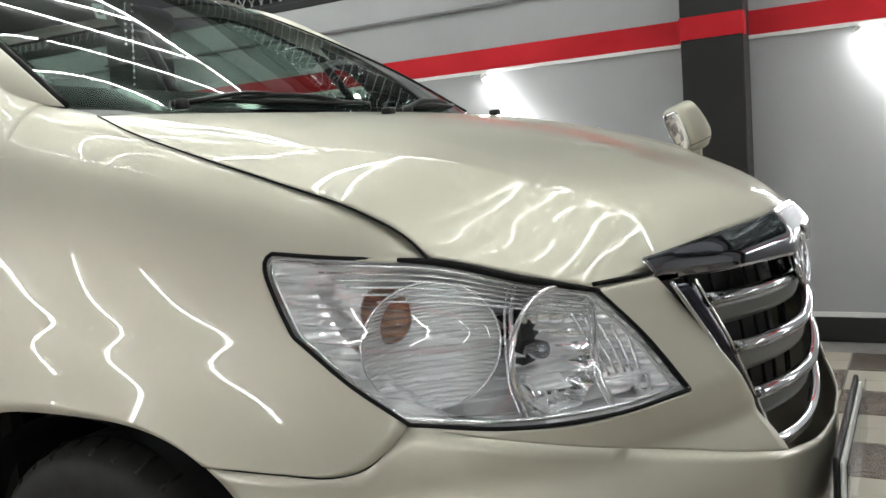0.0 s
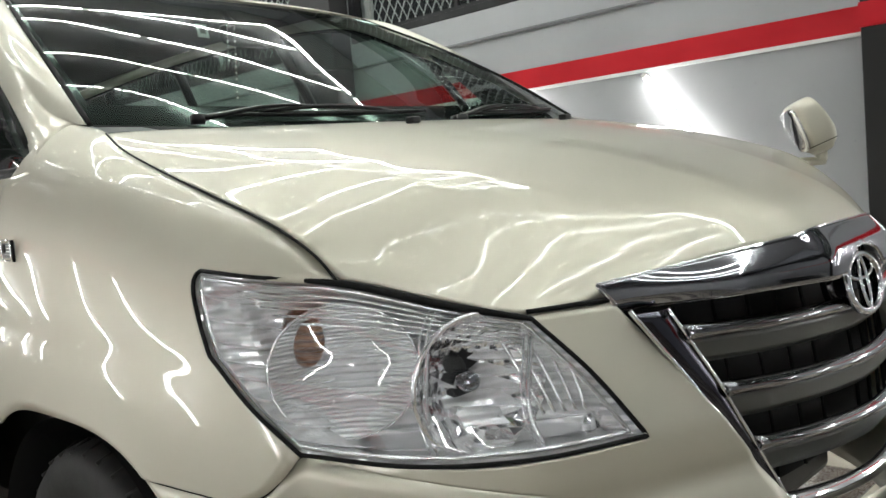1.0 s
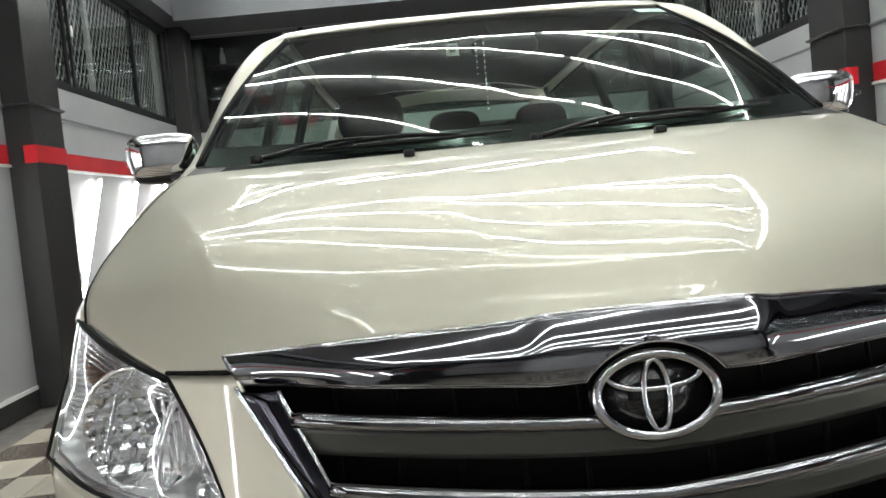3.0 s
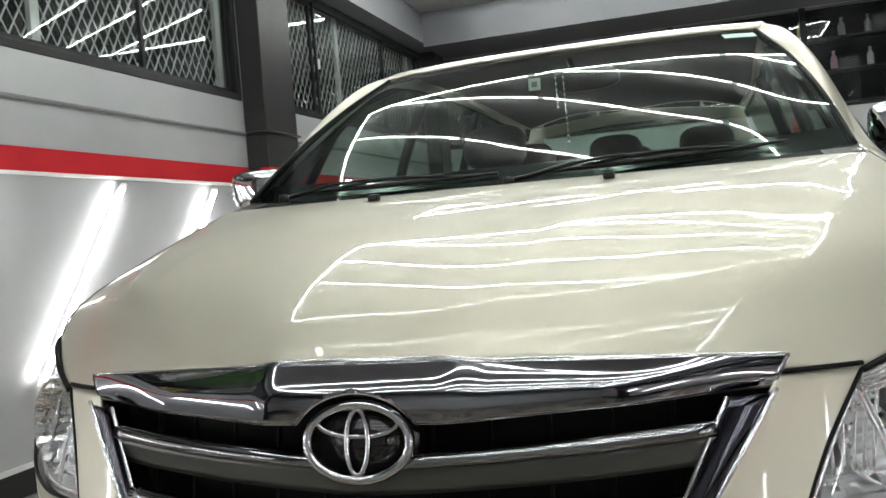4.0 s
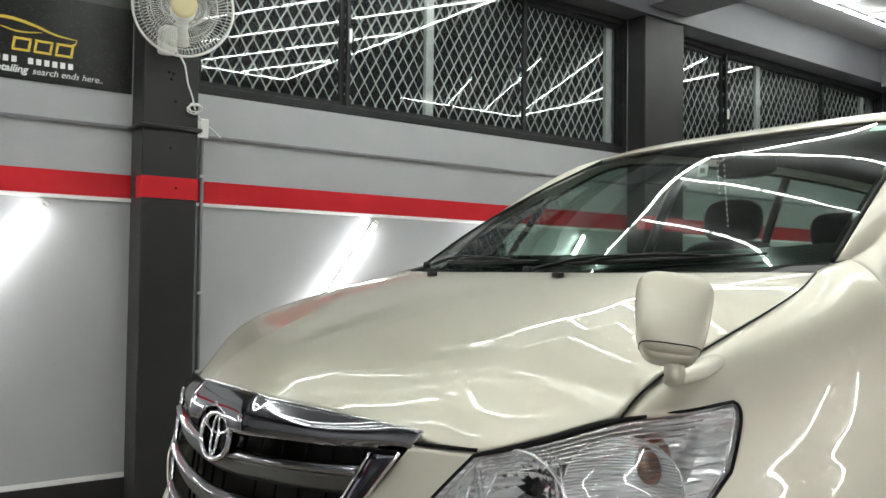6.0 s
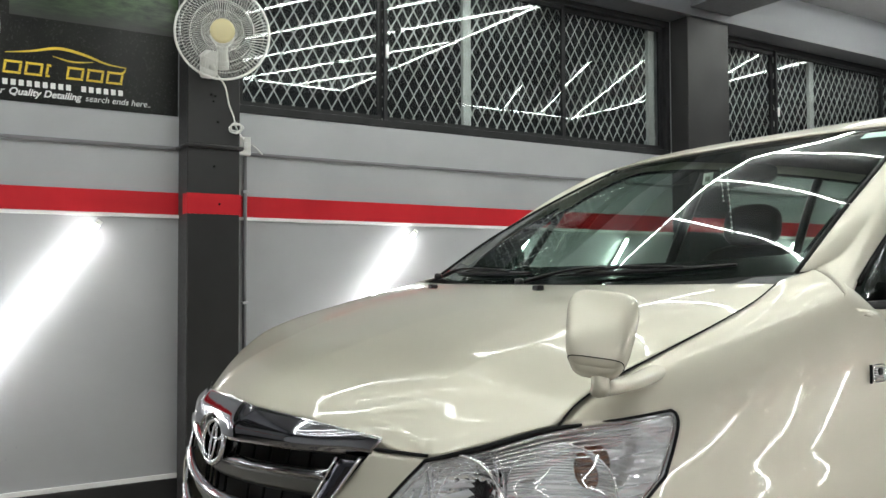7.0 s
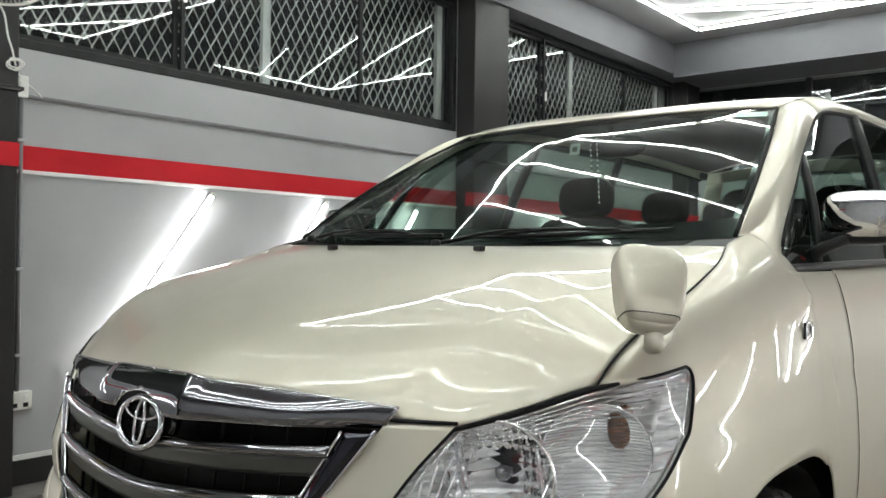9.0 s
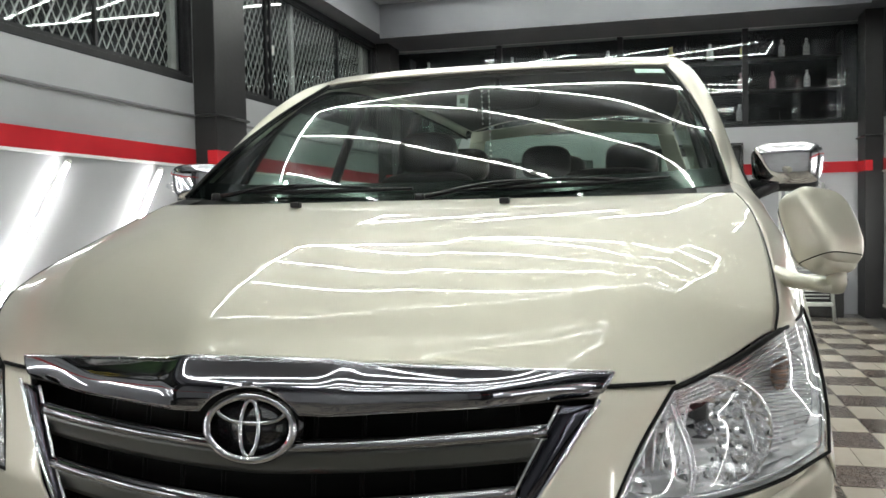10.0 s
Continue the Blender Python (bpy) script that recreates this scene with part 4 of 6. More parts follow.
for side in (1, -1):
    lamp = cpart("headlight", m_bm(sheet(lambda u, v: lens_at(u, v), 30, 20), side), LENS, "clear wraparound headlight lens")
    lamp.visible_shadow = False

    def sub(name, bm, mat, label="", smooth=True):
        return part(name, m_bm(bm, side), mat, lamp, label, smooth)

    def shell(u, v):
        e = min(u, 1 - u) * 6, min(v, 1 - v) * 5
        d = 0.010 + (0.055 - 0.030 * smooth_step(0.72, 0.84, u)) * smooth_step(0, 1, min(e)) ** 0.8
        # stepped like a staircase, each step tilted up
        d += (0.016 - 0.006 * smooth_step(0.72, 0.84, u)) * ((v * 9 + 0.25 * u) % 1.0) * smooth_step(0, 0.5, min(e))
        d += 0.0012 * noise.noise(Vector((u * 37, v * 9, 1.7)))
        return lens_at(u, v, d)

    sub("housing", sheet(shell, 46, 90), HOUSING, "bright silver lamp housing", False)
    sub("seal", sweep(bmesh.new(), [p + L_DIR * 0.001 for p in lamp_edge()], 0.003, 8, closed=True), SEAL, "black rubber seal")
    # thick dark joint under the bonnet edge, its black also painting the bonnet's shadow
    sub("joint", sweep(bmesh.new(), [L_TOP(i / 30 * 0.62) + Vector((0.002, -0.006, -0.001)) for i in range(31)], [0.0018 + 0.0036 * math.sin(math.pi * (0.04 + 0.92 * i / 30)) ** 0.5 for i in range(31)], 8), SEAL, "black joint with the bonnet's shadow above the lamp")
    sub("inner_rim", sweep(bmesh.new(), [lens_at(0.03 + 0.94 * a, 0.045 + 0.91 * b, 0.012) for a, b in [(k / 30, 0) for k in range(30)] + [(1, k / 20) for k in range(20)] + [(1 - k / 30, 1) for k in range(30)] + [(0, 1 - k / 20) for k in range(20)]], 0.0035, 6, closed=True), LAMP_CHROME, "bright edge inside the lens")
    main_c = lens_at(0.30, 0.45, 0.022)
    aim = Vector((0.30, -0.95, 0.04))
    sub("reflector", facet_bowl(main_c, aim, 0.092, 0.088, 0.072, 11, 8, 4), BOWL_CHROME, "faceted chrome reflector bowl")
    sub("bowl_rim", sweep(bmesh.new(), [main_c + aim.cross(Vector((0, 0, 1))).normalized() * math.cos(a) * 0.093 + Vector((0, 0, 1)) * math.sin(a) * 0.088 for a in [2 * math.pi * k / 40 for k in range(40)]], 0.0035, 6, closed=True), LAMP_CHROME, "chrome ring")
    an = aim.normalized()
    # plain chrome shield; the dark chrome colour stands in for its dark reflection
    sub("bulb_shield", sweep(bmesh.new(), [main_c - an * 0.070, main_c - an * 0.034, main_c - an * 0.022, main_c - an * 0.017], [0.013, 0.014, 0.012, 0.006], 20), DARK_CHROME, "chrome bulb shield with its dark reflection painted in")
    out_c = lens_at(0.62, 0.51, 0.030)
    aim2 = Vector((0.72, -0.69, 0.05))
    sub("reflector", bowl(out_c, aim2, 0.094, 0.084, 0.045, 48, 8), FLUTED, "ribbed chrome side reflector")
    a2 = aim2.normalized()
    bm = bmesh.new()
    bmesh.ops.create_uvsphere(bm, u_segments=16, v_segments=10, radius=1.0, matrix=Matrix.Translation(lens_at(0.668, 0.71, 0.045)) @ Matrix.Diagonal((0.018, 0.040, 0.040, 1)))
    sub("bulb", bm, AMBER, "amber indicator bulb")
    s2_ = a2.cross(Vector((0, 0, 1))).normalized()
    t2_ = s2_.cross(a2).normalized()
    sub("bowl_rim", sweep(bmesh.new(), [out_c + s2_ * math.cos(a) * 0.095 + t2_ * math.sin(a) * 0.085 for a in [2 * math.pi * k / 44 for k in range(44)]], 0.0018, 6, closed=True), LAMP_CHROME, "chrome ring")
    # level prisms of the clear inner cover, one above the other
    for k in range(17):
        b = -0.88 + 0.11 * k
        w = 0.090 * math.sqrt(1 - b * b)
        sub("prism", sweep(bmesh.new(), [out_c + s2_ * w * c + t2_ * b * 0.080 + a2 * (0.004 + 0.006 * (1 - c * c)) for c in (-1, -0.5, 0, 0.5, 1)], 0.0021, 6, flat=0.6), LENS, "clear level prism").visible_shadow = False
    # upright ribs of the inner corner lamp and level ribs along the top
    for k in range(5):
        sub("rib", sweep(bmesh.new(), [lens_at(lerp(0.085, 0.015, j / 6) + 0.030 * k, lerp(0.25, 0.60 + 0.06 * k, j / 6), 0.022) for j in range(7)], 0.0026, 6), LAMP_CHROME, "chrome rib")
    for k in range(6):
        v = 0.755 + 0.037 * k
        sub("rib", sweep(bmesh.new(), [lens_at(lerp(0.10 - 0.012 * k, 0.70 + 0.03 * k, j / 14), v, 0.013) for j in range(15)], 0.0019, 6), LAMP_CHROME, "chrome rib")
    for path in (((0.58, 0.06), (0.52, 0.25), (0.44, 0.45), (0.36, 0.70), (0.26, 0.95)), ((0.285, 0.05), (0.26, 0.20), (0.20, 0.40), (0.12, 0.625), (0.045, 0.84))):
        line = spline([(a, b, 0) for a, b in path])
        for off, r in ((0.0, 0.0034), (0.018, 0.0018)):
            sub("divider", sweep(bmesh.new(), [lens_at(line(j / 16).x + off, line(j / 16).y, 0.016) for j in range(17)], r, 8), LAMP_CHROME, "chrome divider")
    bm = bmesh.new()
    bmesh.ops.create_uvsphere(bm, u_segments=16, v_segments=8, radius=1.0, matrix=Matrix.Translation(lens_at(0.10, 0.13, 0.03)) @ Matrix.Diagonal((0.022, 0.012, 0.020, 1)))
    sub("corner_reflector", bm, LAMP_CHROME, "small chrome corner reflector", False)


# ---- grille ----
def grille_y(x, z):
    yc = float(np.interp(z, [0.45, 0.52, 0.60, 0.70, 0.80, 0.88], [-0.030, -0.036, -0.032, -0.020, 0.0, 0.012]))
    return yc + 0.37 * x * x


def on_grille(x, z, out=0.0):
    return Vector((x, grille_y(x, z) - out, z))


GR_OUT = spline([(0.497, 0, 0.812), (0.435, 0, 0.715), (0.365, 0, 0.607), (0.300, 0, 0.508)])
GR_INN = spline([(0.440, 0, 0.806), (0.394, 0, 0.715), (0.340, 0, 0.607), (0.284, 0, 0.512)])


def gr_x(z, curve):
    if curve not in TABLES:
        TABLES[curve] = np.array([tuple(curve(k / 200)) for k in range(200, -1, -1)])
    tb = TABLES[curve]
    return float(np.interp(z, tb[:, 2], tb[:, 0]))


grille = cpart("grille", sheet(lambda u, v: on_grille(lerp(-1, 1, u) * gr_x(lerp(0.83, 0.50, v), GR_OUT), lerp(0.83, 0.50, v), -0.07), 30, 10, flip=True), GRILLE_BLACK, "black grille with chrome slats")


def gsub(name, bm, mat, label="", smooth=True):
    return part(name, bm, mat, grille, label, smooth)


# bonnet garnish above the grille: a dark bright bar with a raised middle block
def garnish_top(x):
    # straight across the block, swept back in a straight line on either side of it
    return Vector((x, 0.005 + 0.313 * crease(x, 0.13, 0.006), 0.873 - 0.006 * smooth_step(0.110, 0.165, x) - 0.061 * max(x - 0.15, 0.0)))


def garnish(u, v):
    s = lerp(-1, 1, u)
    top = garnish_top(abs(s) * 0.516)
    x = top.x
    edge = float(np.interp(x, [0.0, 0.12, 0.3, 0.44, 0.516], [0.800, 0.801, 0.806, 0.809, 0.810]))
    # cut out round the badge
    over = 0.777 + 0.060 * math.sqrt(max(1 - (x / 0.086) ** 2, 0.0))
    z = max(lerp(top.z, edge, v), over if x < 0.086 else 0.0)
    k = (top.z - z) / (top.z - edge)
    out = lerp(0.034, 0.012, smooth_step(0.30, 0.516, x))
    # a sloping upper face, a rounded nose and an upright lip
    y = top.y - 0.003 - out * (smooth_step(-0.9, 0.72, k) - smooth_step(-0.9, 0.72, 0.0)) / (1 - smooth_step(-0.9, 0.72, 0.0))
    # the ends are cut on the slant
    x -= 0.022 * k * smooth_step(0.30, 0.516, x)
    return Vector((x * (1 if s >= 0 else -1), y, z + 0.002 * (1 - k)))


gb = cpart("bonnet_garnish", sheet(garnish, 180, 12), DARK_CHROME, "dark chrome bar along the bonnet edge")
solid(gb, 0.003)
part("edge_line", sweep(bmesh.new(), [garnish(k / 90, 0.0) + Vector((0, -0.001, 0.001)) for k in range(91)], 0.0022, 6), CHROME, gb, "bright chrome edge")
part("edge_line", sweep(bmesh.new(), [garnish(k / 90, 1.0) for k in range(91)], 0.0018, 6), CHROME, gb, "bright chrome edge")
for e in (0.0, 1.0):
    part("edge_line", sweep(bmesh.new(), [garnish(e, k / 8) for k in range(9)], 0.0024, 6), CHROME, gb, "bright chrome end")

for side in (1, -1):
    def frame_side(u, v):
        z = lerp(0.806, 0.515, v)
        xo, xi = gr_x(z, GR_OUT), gr_x(z, GR_INN)
        x = lerp(xi, xo, u)
        return Vector((x * side, grille_y(x, z) - 0.004 - 0.012 * math.sin(math.pi * min(u * 1.0, 1)) * 0.6, z))
    fs = gsub("side_frame", sheet(frame_side, 8, 24, flip=side > 0), BLACK_CHROME, "dark chrome side frame")
    solid(fs, 0.006)
    for c, r in ((GR_OUT, 0.0035), (GR_INN, 0.0030)):
        gsub("frame_line", sweep(bmesh.new(), [mx(on_grille(c(k / 20).x, c(k / 20).z, 0.006), side) for k in range(21)], r, 6), CHROME, "bright chrome line")
gsub("lower_frame", sweep(bmesh.new(), [on_grille(lerp(-0.292, 0.292, k / 30), lerp(0.482, 0.512, abs(k / 15 - 1) ** 1.6), 0.004) for k in range(31)], 0.013, 10), CHROME, "chrome lower bar")

for ze, zc in ((0.772, 0.748), (0.690, 0.664), (0.608, 0.580)):
    xe = gr_x(ze, GR_INN) + 0.002

    def slat_z(x, ze=ze, zc=zc, xe=xe):
        return zc + (ze - zc) * (abs(x) / xe) ** 1.3

    n = 40
    xs = [lerp(-xe, xe, k / n) for k in range(n + 1)]
    def strip(u, v):
        x = lerp(-xe, xe, u)
        a = math.pi * (v * 1.15 - 0.1)
        return on_grille(x, slat_z(x) + 0.0075 * math.cos(a), 0.004 + 0.011 * math.sin(a))
    sl = gsub("slat", sheet(strip, n, 8, flip=False), MID_CHROME, "chrome topped grille slat")
    solid(sl, 0.003)
    for va, r in ((0.22, 0.0016), (0.80, 0.0022)):
        part("bright_line", sweep(bmesh.new(), [strip(k / n, va) for k in range(n + 1)], r, 6), CHROME, sl, "thin bright chrome line")
    def face(u, v):
        x = lerp(-xe, xe, u)
        return on_grille(x, slat_z(x) - 0.008 - 0.034 * v, 0.008 - 0.012 * v)
    fb = part("slat_face", sheet(face, n, 4), SLAT_GREY, sl, "satin grey lower face")
    solid(fb, 0.012, 1.0)
for k in range(-5, 6):
    if k:
        x = k * 0.075
        gsub("grille_rib", sweep(bmesh.new(), [on_grille(x, 0.80 - 0.28 * j / 8, -0.045) for j in range(9)], 0.0035, 6), GRILLE_BLACK, "black upright rib")

BADGE_CHROME = principled("badge_chrome", (0.58, 0.58, 0.60), 0.035, 1.0)

# badge: a ring with two ovals in it
badge = gsub("badge", lathe(bmesh.new(), [(0.001, 0), (0.066, 0.0), (0.067, 0.004), (0.001, 0.006)], 40, "y"), BLACK_GLOSS, "dark oval badge with chrome rings")
for v in badge.data.vertices:
    v.co = Vector((v.co.x * 1.0, v.co.y * -1 - 0.020 - 0.18 * (0.777 - (0.777 + v.co.z * 0.68)), 0.777 + v.co.z * 0.68))


def oval(a, b, z0, r, lift):
    pts = []
    for k in range(48):
        t = 2 * math.pi * k / 48
        x, z = a * math.cos(t), z0 + b * math.sin(t)
        pts.append(Vector((x, -lift - 0.016 + 0.18 * z, 0.777 + z)))
    return sweep(bmesh.new(), pts, r, 8, closed=True)


part("badge_base", lathe(bmesh.new(), [(0.001, 0), (0.075, 0.0), (0.074, 0.016), (0.066, 0.020), (0.001, 0.020)], 40, "y"), BLACK_GLOSS, badge, "dark badge base")
for v in badge.children[0].data.vertices:
    v.co = Vector((v.co.x, -v.co.y + 0.010 + 0.18 * v.co.z * 0.68, 0.777 + v.co.z * 0.68))
for a, b, z0, r, l in ((0.069, 0.0455, 0, 0.0066, 0.012), (0.054, 0.0175, 0.0235, 0.0036, 0.011), (0.0145, 0.0395, 0.0, 0.0036, 0.013)):
    part("ring", oval(a, b, z0, r, l), BADGE_CHROME, badge, "chrome oval")

# number plate in a clear holder, seen from the edge
plate = cpart("number_plate", box_bm(-0.25, 0.25, -0.112, -0.106, 0.365, 0.475, bevel=0.003), WHITE_PLASTIC, "white number plate on the bumper", False)
part("plate_holder", box_bm(-0.26, 0.26, -0.105, -0.096, 0.352, 0.486, bevel=0.003), BLACK_PLASTIC, plate, "black plate holder", False)
for k in range(8):
    part("plate_bar", box_bm(-0.20 + 0.052 * k, -0.168 + 0.052 * k, -0.1135, -0.1121, 0.388, 0.452), BLACK_GLOSS, plate, "dark bar on the plate", False)
part("plate_cover", box_bm(-0.255, 0.255, -0.121, -0.118, 0.36, 0.48, bevel=0.001), LENS, plate, "clear plate cover", False)

# ---- seams ----
for side in (1, -1):
    cpart("bonnet_seam", sweep(bmesh.new(), [mx(GAP(k / 40) + Vector((0.002, 0, -0.0012)), side) for k in range(41)], 0.0020, 6), SEAL, "dark shut line beside the bonnet")
    cpart("bonnet_seam", sweep(bmesh.new(), [mx(bump(lerp(S_GR[0], S_GAP, k / 8), lerp(0.8262, 0.8245, k / 8)) + Vector((0, -0.001, 0.001)), side) for k in range(9)], 0.0034, 6), SEAL, "dark shut line below the bonnet")
    cpart("bumper_seam", sweep(bmesh.new(), [mx(bump(edge_out[2](k / 30)[0], edge_out[2](k / 30)[1]), side) for k in range(31)], 0.0012, 6), SEAL, "dark seam between bumper and wing")

# ---- scuttle, wipers, jets ----
def scuttle(u, v):
    s = lerp(-1, 1, u)
    a = HOOD_REAR(abs(s) * 0.985) + Vector((0, 0.004, -0.012))
    b = screen_half(abs(s) * 0.985, 0.0) + Vector((0, 0.002, 0.0))
    p = a.lerp(b, v)
    return Vector((p.x * (1 if s >= 0 else -1), p.y, p.z - 0.004 * math.sin(math.pi * v)))


cpart("scuttle", sheet(scuttle, 40, 5), SEAL, "black scuttle panel below the windscreen")
cpart("bonnet_rubber", sweep(bmesh.new(), [mx(HOOD_REAR(abs(k / 30)) + Vector((0, 0.006, -0.004)), 1 if k >= 0 else -1) for k in range(-29, 30)], 0.006, 6), SEAL, "black rubber behind the bonnet")


WIPER_BLACK = principled("wiper_black", (0.006, 0.006, 0.006), 0.38, spec=0.3)


def wiper(pivot_x, tip_x, rise):
    """A slim arm from its pivot on the scuttle, with a thin blade that lies along the foot of the glass."""
    def on_glass(x, v, lift):
        s = abs(x) / 0.745
        p = screen_half(min(s, 0.97), v)
        return Vector((x, p.y - lift * 0.45, p.z + lift))
    mid = lerp(pivot_x, tip_x, 0.52)
    root = cpart("wiper", sweep(bmesh.new(), [on_glass(lerp(pivot_x, mid, k / 9), lerp(-0.012, rise * 0.9, k / 9), 0.012 + 0.014 * math.sin(math.pi * k / 9)) for k in range(10)], [0.011, 0.010, 0.009, 0.008, 0.007, 0.006, 0.0055, 0.005, 0.0045, 0.004], 8, flat=0.6), WIPER_BLACK, "black wiper arm resting on the glass")
    part("blade", sweep(bmesh.new(), [on_glass(lerp(lerp(pivot_x, tip_x, 0.12), tip_x, k / 20), lerp(rise * 0.55, rise * 0.75, k / 20), 0.006) for k in range(21)], [0.0032 + 0.0034 * math.sin(math.pi * k / 20) for k in range(21)], 8), WIPER_BLACK, root, "black rubber blade")
    part("bridge", sweep(bmesh.new(), [on_glass(lerp(lerp(pivot_x, tip_x, 0.26), lerp(pivot_x, tip_x, 0.80), k / 12), rise * (0.62 + 0.10 * k / 12), 0.009 + 0.010 * math.sin(math.pi * k / 12)) for k in range(13)], 0.0048, 6), WIPER_BLACK, root, "black blade carrier")
    part("pivot_cap", lathe(bmesh.new(), [(0.001, 0.02), (0.012, 0.018), (0.014, 0.0)], 16, "z", on_glass(pivot_x, 0.0, 0.010) + Vector((0, -0.028, -0.010))), BLACK_PLASTIC, root, "black pivot cap")


wiper(-0.58, -0.02, 0.075)
wiper(0.02, 0.60, 0.070)

for side in (1, -1):
    at = Vector((0.248 * side, 0.698, 0))
    at.z = hood_skin(0.248, 0.698) + 0.001
    cpart("washer_jet", box_bm(at.x - 0.011, at.x + 0.011, at.y - 0.010, at.y + 0.012, at.z - 0.003, at.z + 0.010, bevel=0.003), BLACK_PLASTIC, "small black washer jet on the bonnet", False)

for side in (1, -1):
    cpart("door_seam", sweep(bmesh.new(), [mx(rear_wing(1.0, k / 40) + Vector((-0.0015, 0.001, 0)), side) for k in range(3, 41)], 0.003, 6), SEAL, "dark shut line of the front door")

# ---- mirrors ----
def rounded(center, size, axes, power=3.2, taper=0.0, n=28, m=16):
    """A soft cushion-like solid with its axes along the given directions."""
    ex, ey, ez = (Vector(a).normalized() for a in axes)
    bm = bmesh.new()
    def pw(c):
        return math.copysign(abs(c) ** (2 / power), c)
    def fn(u, v):
        th, ph = 2 * math.pi * u, math.pi * (v - 0.5)
        x, y, z = pw(math.cos(th)) * pw(math.cos(ph)), pw(math.sin(th)) * pw(math.cos(ph)), pw(math.sin(ph))
        k = 1 + taper * z
        return Vector(center) + ex * x * size[0] * k + ey * y * size[1] * k + ez * z * size[2]
    sheet(fn, n, m, bm)
    bmesh.ops.remove_doubles(bm, verts=bm.verts, dist=0.0004)
    bmesh.ops.recalc_face_normals(bm, faces=bm.faces)
    return bm


up = Vector((0, 0, 1))
lean = Vector((-0.15, 0.33, 0.93)).normalized()
deep = Vector((0.66, -0.75, 0))
deep = (deep - lean * deep.dot(lean)).normalized()
wide = lean.cross(deep).normalized() * -1
head_c = Vector((0.852, 0.372, 1.050))
head = rounded(head_c, (0.056, 0.044, 0.070), (wide, deep, lean), 4.0, 0.13, 40, 28)
for q in head.verts:
    # the front face leans back towards the top
    d, h = (q.co - head_c).dot(deep), (q.co - head_c).dot(lean) / 0.070
    if d > 0:
        q.co -= deep * d * 0.62 * smooth_step(-0.55, 1.15, h)
fm = cpart("wing_mirror", head, PAINT, "champagne mirror on a stalk above the wing")
part("mirror_glass", rounded(head_c - deep * 0.0405, (0.047, 0.006, 0.058), (wide, deep, lean), 4, 0.12), CHROME, fm, "mirror glass in a pale rim")
part("collar", rounded(head_c - lean * 0.062, (0.042, 0.027, 0.016), (wide, deep, lean), 3.6, 0.22), PAINT, fm, "champagne collar")
part("seam", sweep(bmesh.new(), [head_c - lean * 0.054 + wide * 0.0455 * math.copysign(abs(math.cos(a)) ** 0.5, math.cos(a)) + deep * 0.0358 * math.copysign(abs(math.sin(a)) ** 0.5, math.sin(a)) for a in [2 * math.pi * k / 32 for k in range(32)]], 0.0010, 5, closed=True), SEAL, fm, "dark seam")
part("stalk", sweep(bmesh.new(), [(0.868, 0.356, 0.990), (0.869, 0.356, 0.962), (0.866, 0.358, 0.950)], [0.015, 0.016, 0.014], 14), PAINT, fm, "champagne stalk")
part("arm", sweep(bmesh.new(), [(0.869, 0.348, 0.955), (0.850, 0.405, 0.956), (0.823, 0.48, 0.957), (0.795, 0.555, 0.965), (0.77, 0.60, 0.975)], [0.014, 0.017, 0.019, 0.021, 0.018], 14, flat=0.75), PAINT, fm, "champagne arm")
for ob in [fm] + list(fm.children):
    ob.data.transform(Matrix.Translation((-0.011, -0.012, 0.0)))

for side in (1, -1):
    c = Vector((0.918 * side, 1.42, 1.210))
    e1, e2 = Vector((1, -0.10 * side, 0)), Vector((0.10 * side, 1, 0))
    dm = cpart("door_mirror", rounded(c, (0.094, 0.050, 0.062), (e1, e2, up), 3.6, 0.06), CHROME, "chrome capped door mirror with black foot")
    part("foot", sweep(bmesh.new(), [Vector((0.80 * side, 1.38, 1.105)), Vector((0.84 * side, 1.385, 1.132)), Vector((0.885 * side, 1.40, 1.150))], [0.030, 0.026, 0.024], 12, flat=0.6), BLACK_PLASTIC, dm, "black foot")
    part("under_shell", rounded(c - up * 0.052 + Vector((-0.01 * side, 0.012, 0)), (0.094, 0.048, 0.022), (e1, e2, up), 3), BLACK_PLASTIC, dm, "black lower shell")
    part("indicator", rounded(c + Vector((0.060 * side, -0.040, -0.010)), (0.042, 0.014, 0.010), (e1, e2, up), 2.6), LENS, dm, "clear indicator strip")
    part("mirror_glass", rounded(c + Vector((0, 0.054, 0)), (0.088, 0.010, 0.055), (e1, e2, up), 4), CHROME, dm, "mirror glass")
    rp = Vector((0.8755 * side, 1.088, 0.940))
    rep = cpart("side_repeater", rounded(rp, (0.011, 0.017, 0.014), ((1, 0, 0), (0, 1, 0), (0, 0, 1)), 5.0), FLUTED, "small clear side repeater")
    part("bezel", sweep(bmesh.new(), [rp + Vector((0.007 * side, 0.021 * math.copysign(abs(math.cos(a)) ** 0.4, math.cos(a)), 0.018 * math.copysign(abs(math.sin(a)) ** 0.4, math.sin(a)))) for a in [2 * math.pi * (k + 0.5) / 20 for k in range(20)]], 0.002, 6, closed=True), CHROME, rep, "chrome bezel")
    part("gasket", sweep(bmesh.new(), [rp + Vector((0.005 * side, -0.0245, z)) for z in (-0.020, 0.0, 0.018)], 0.003, 6), SEAL, rep, "dark rubber gasket")
    part("socket", rounded(rp + Vector((0.0095 * side, 0.0, 0.004)), (0.0035, 0.009, 0.008), ((1, 0, 0), (0, 1, 0), (0, 0, 1)), 3), BLACK_PLASTIC, rep, "dark bulb socket")

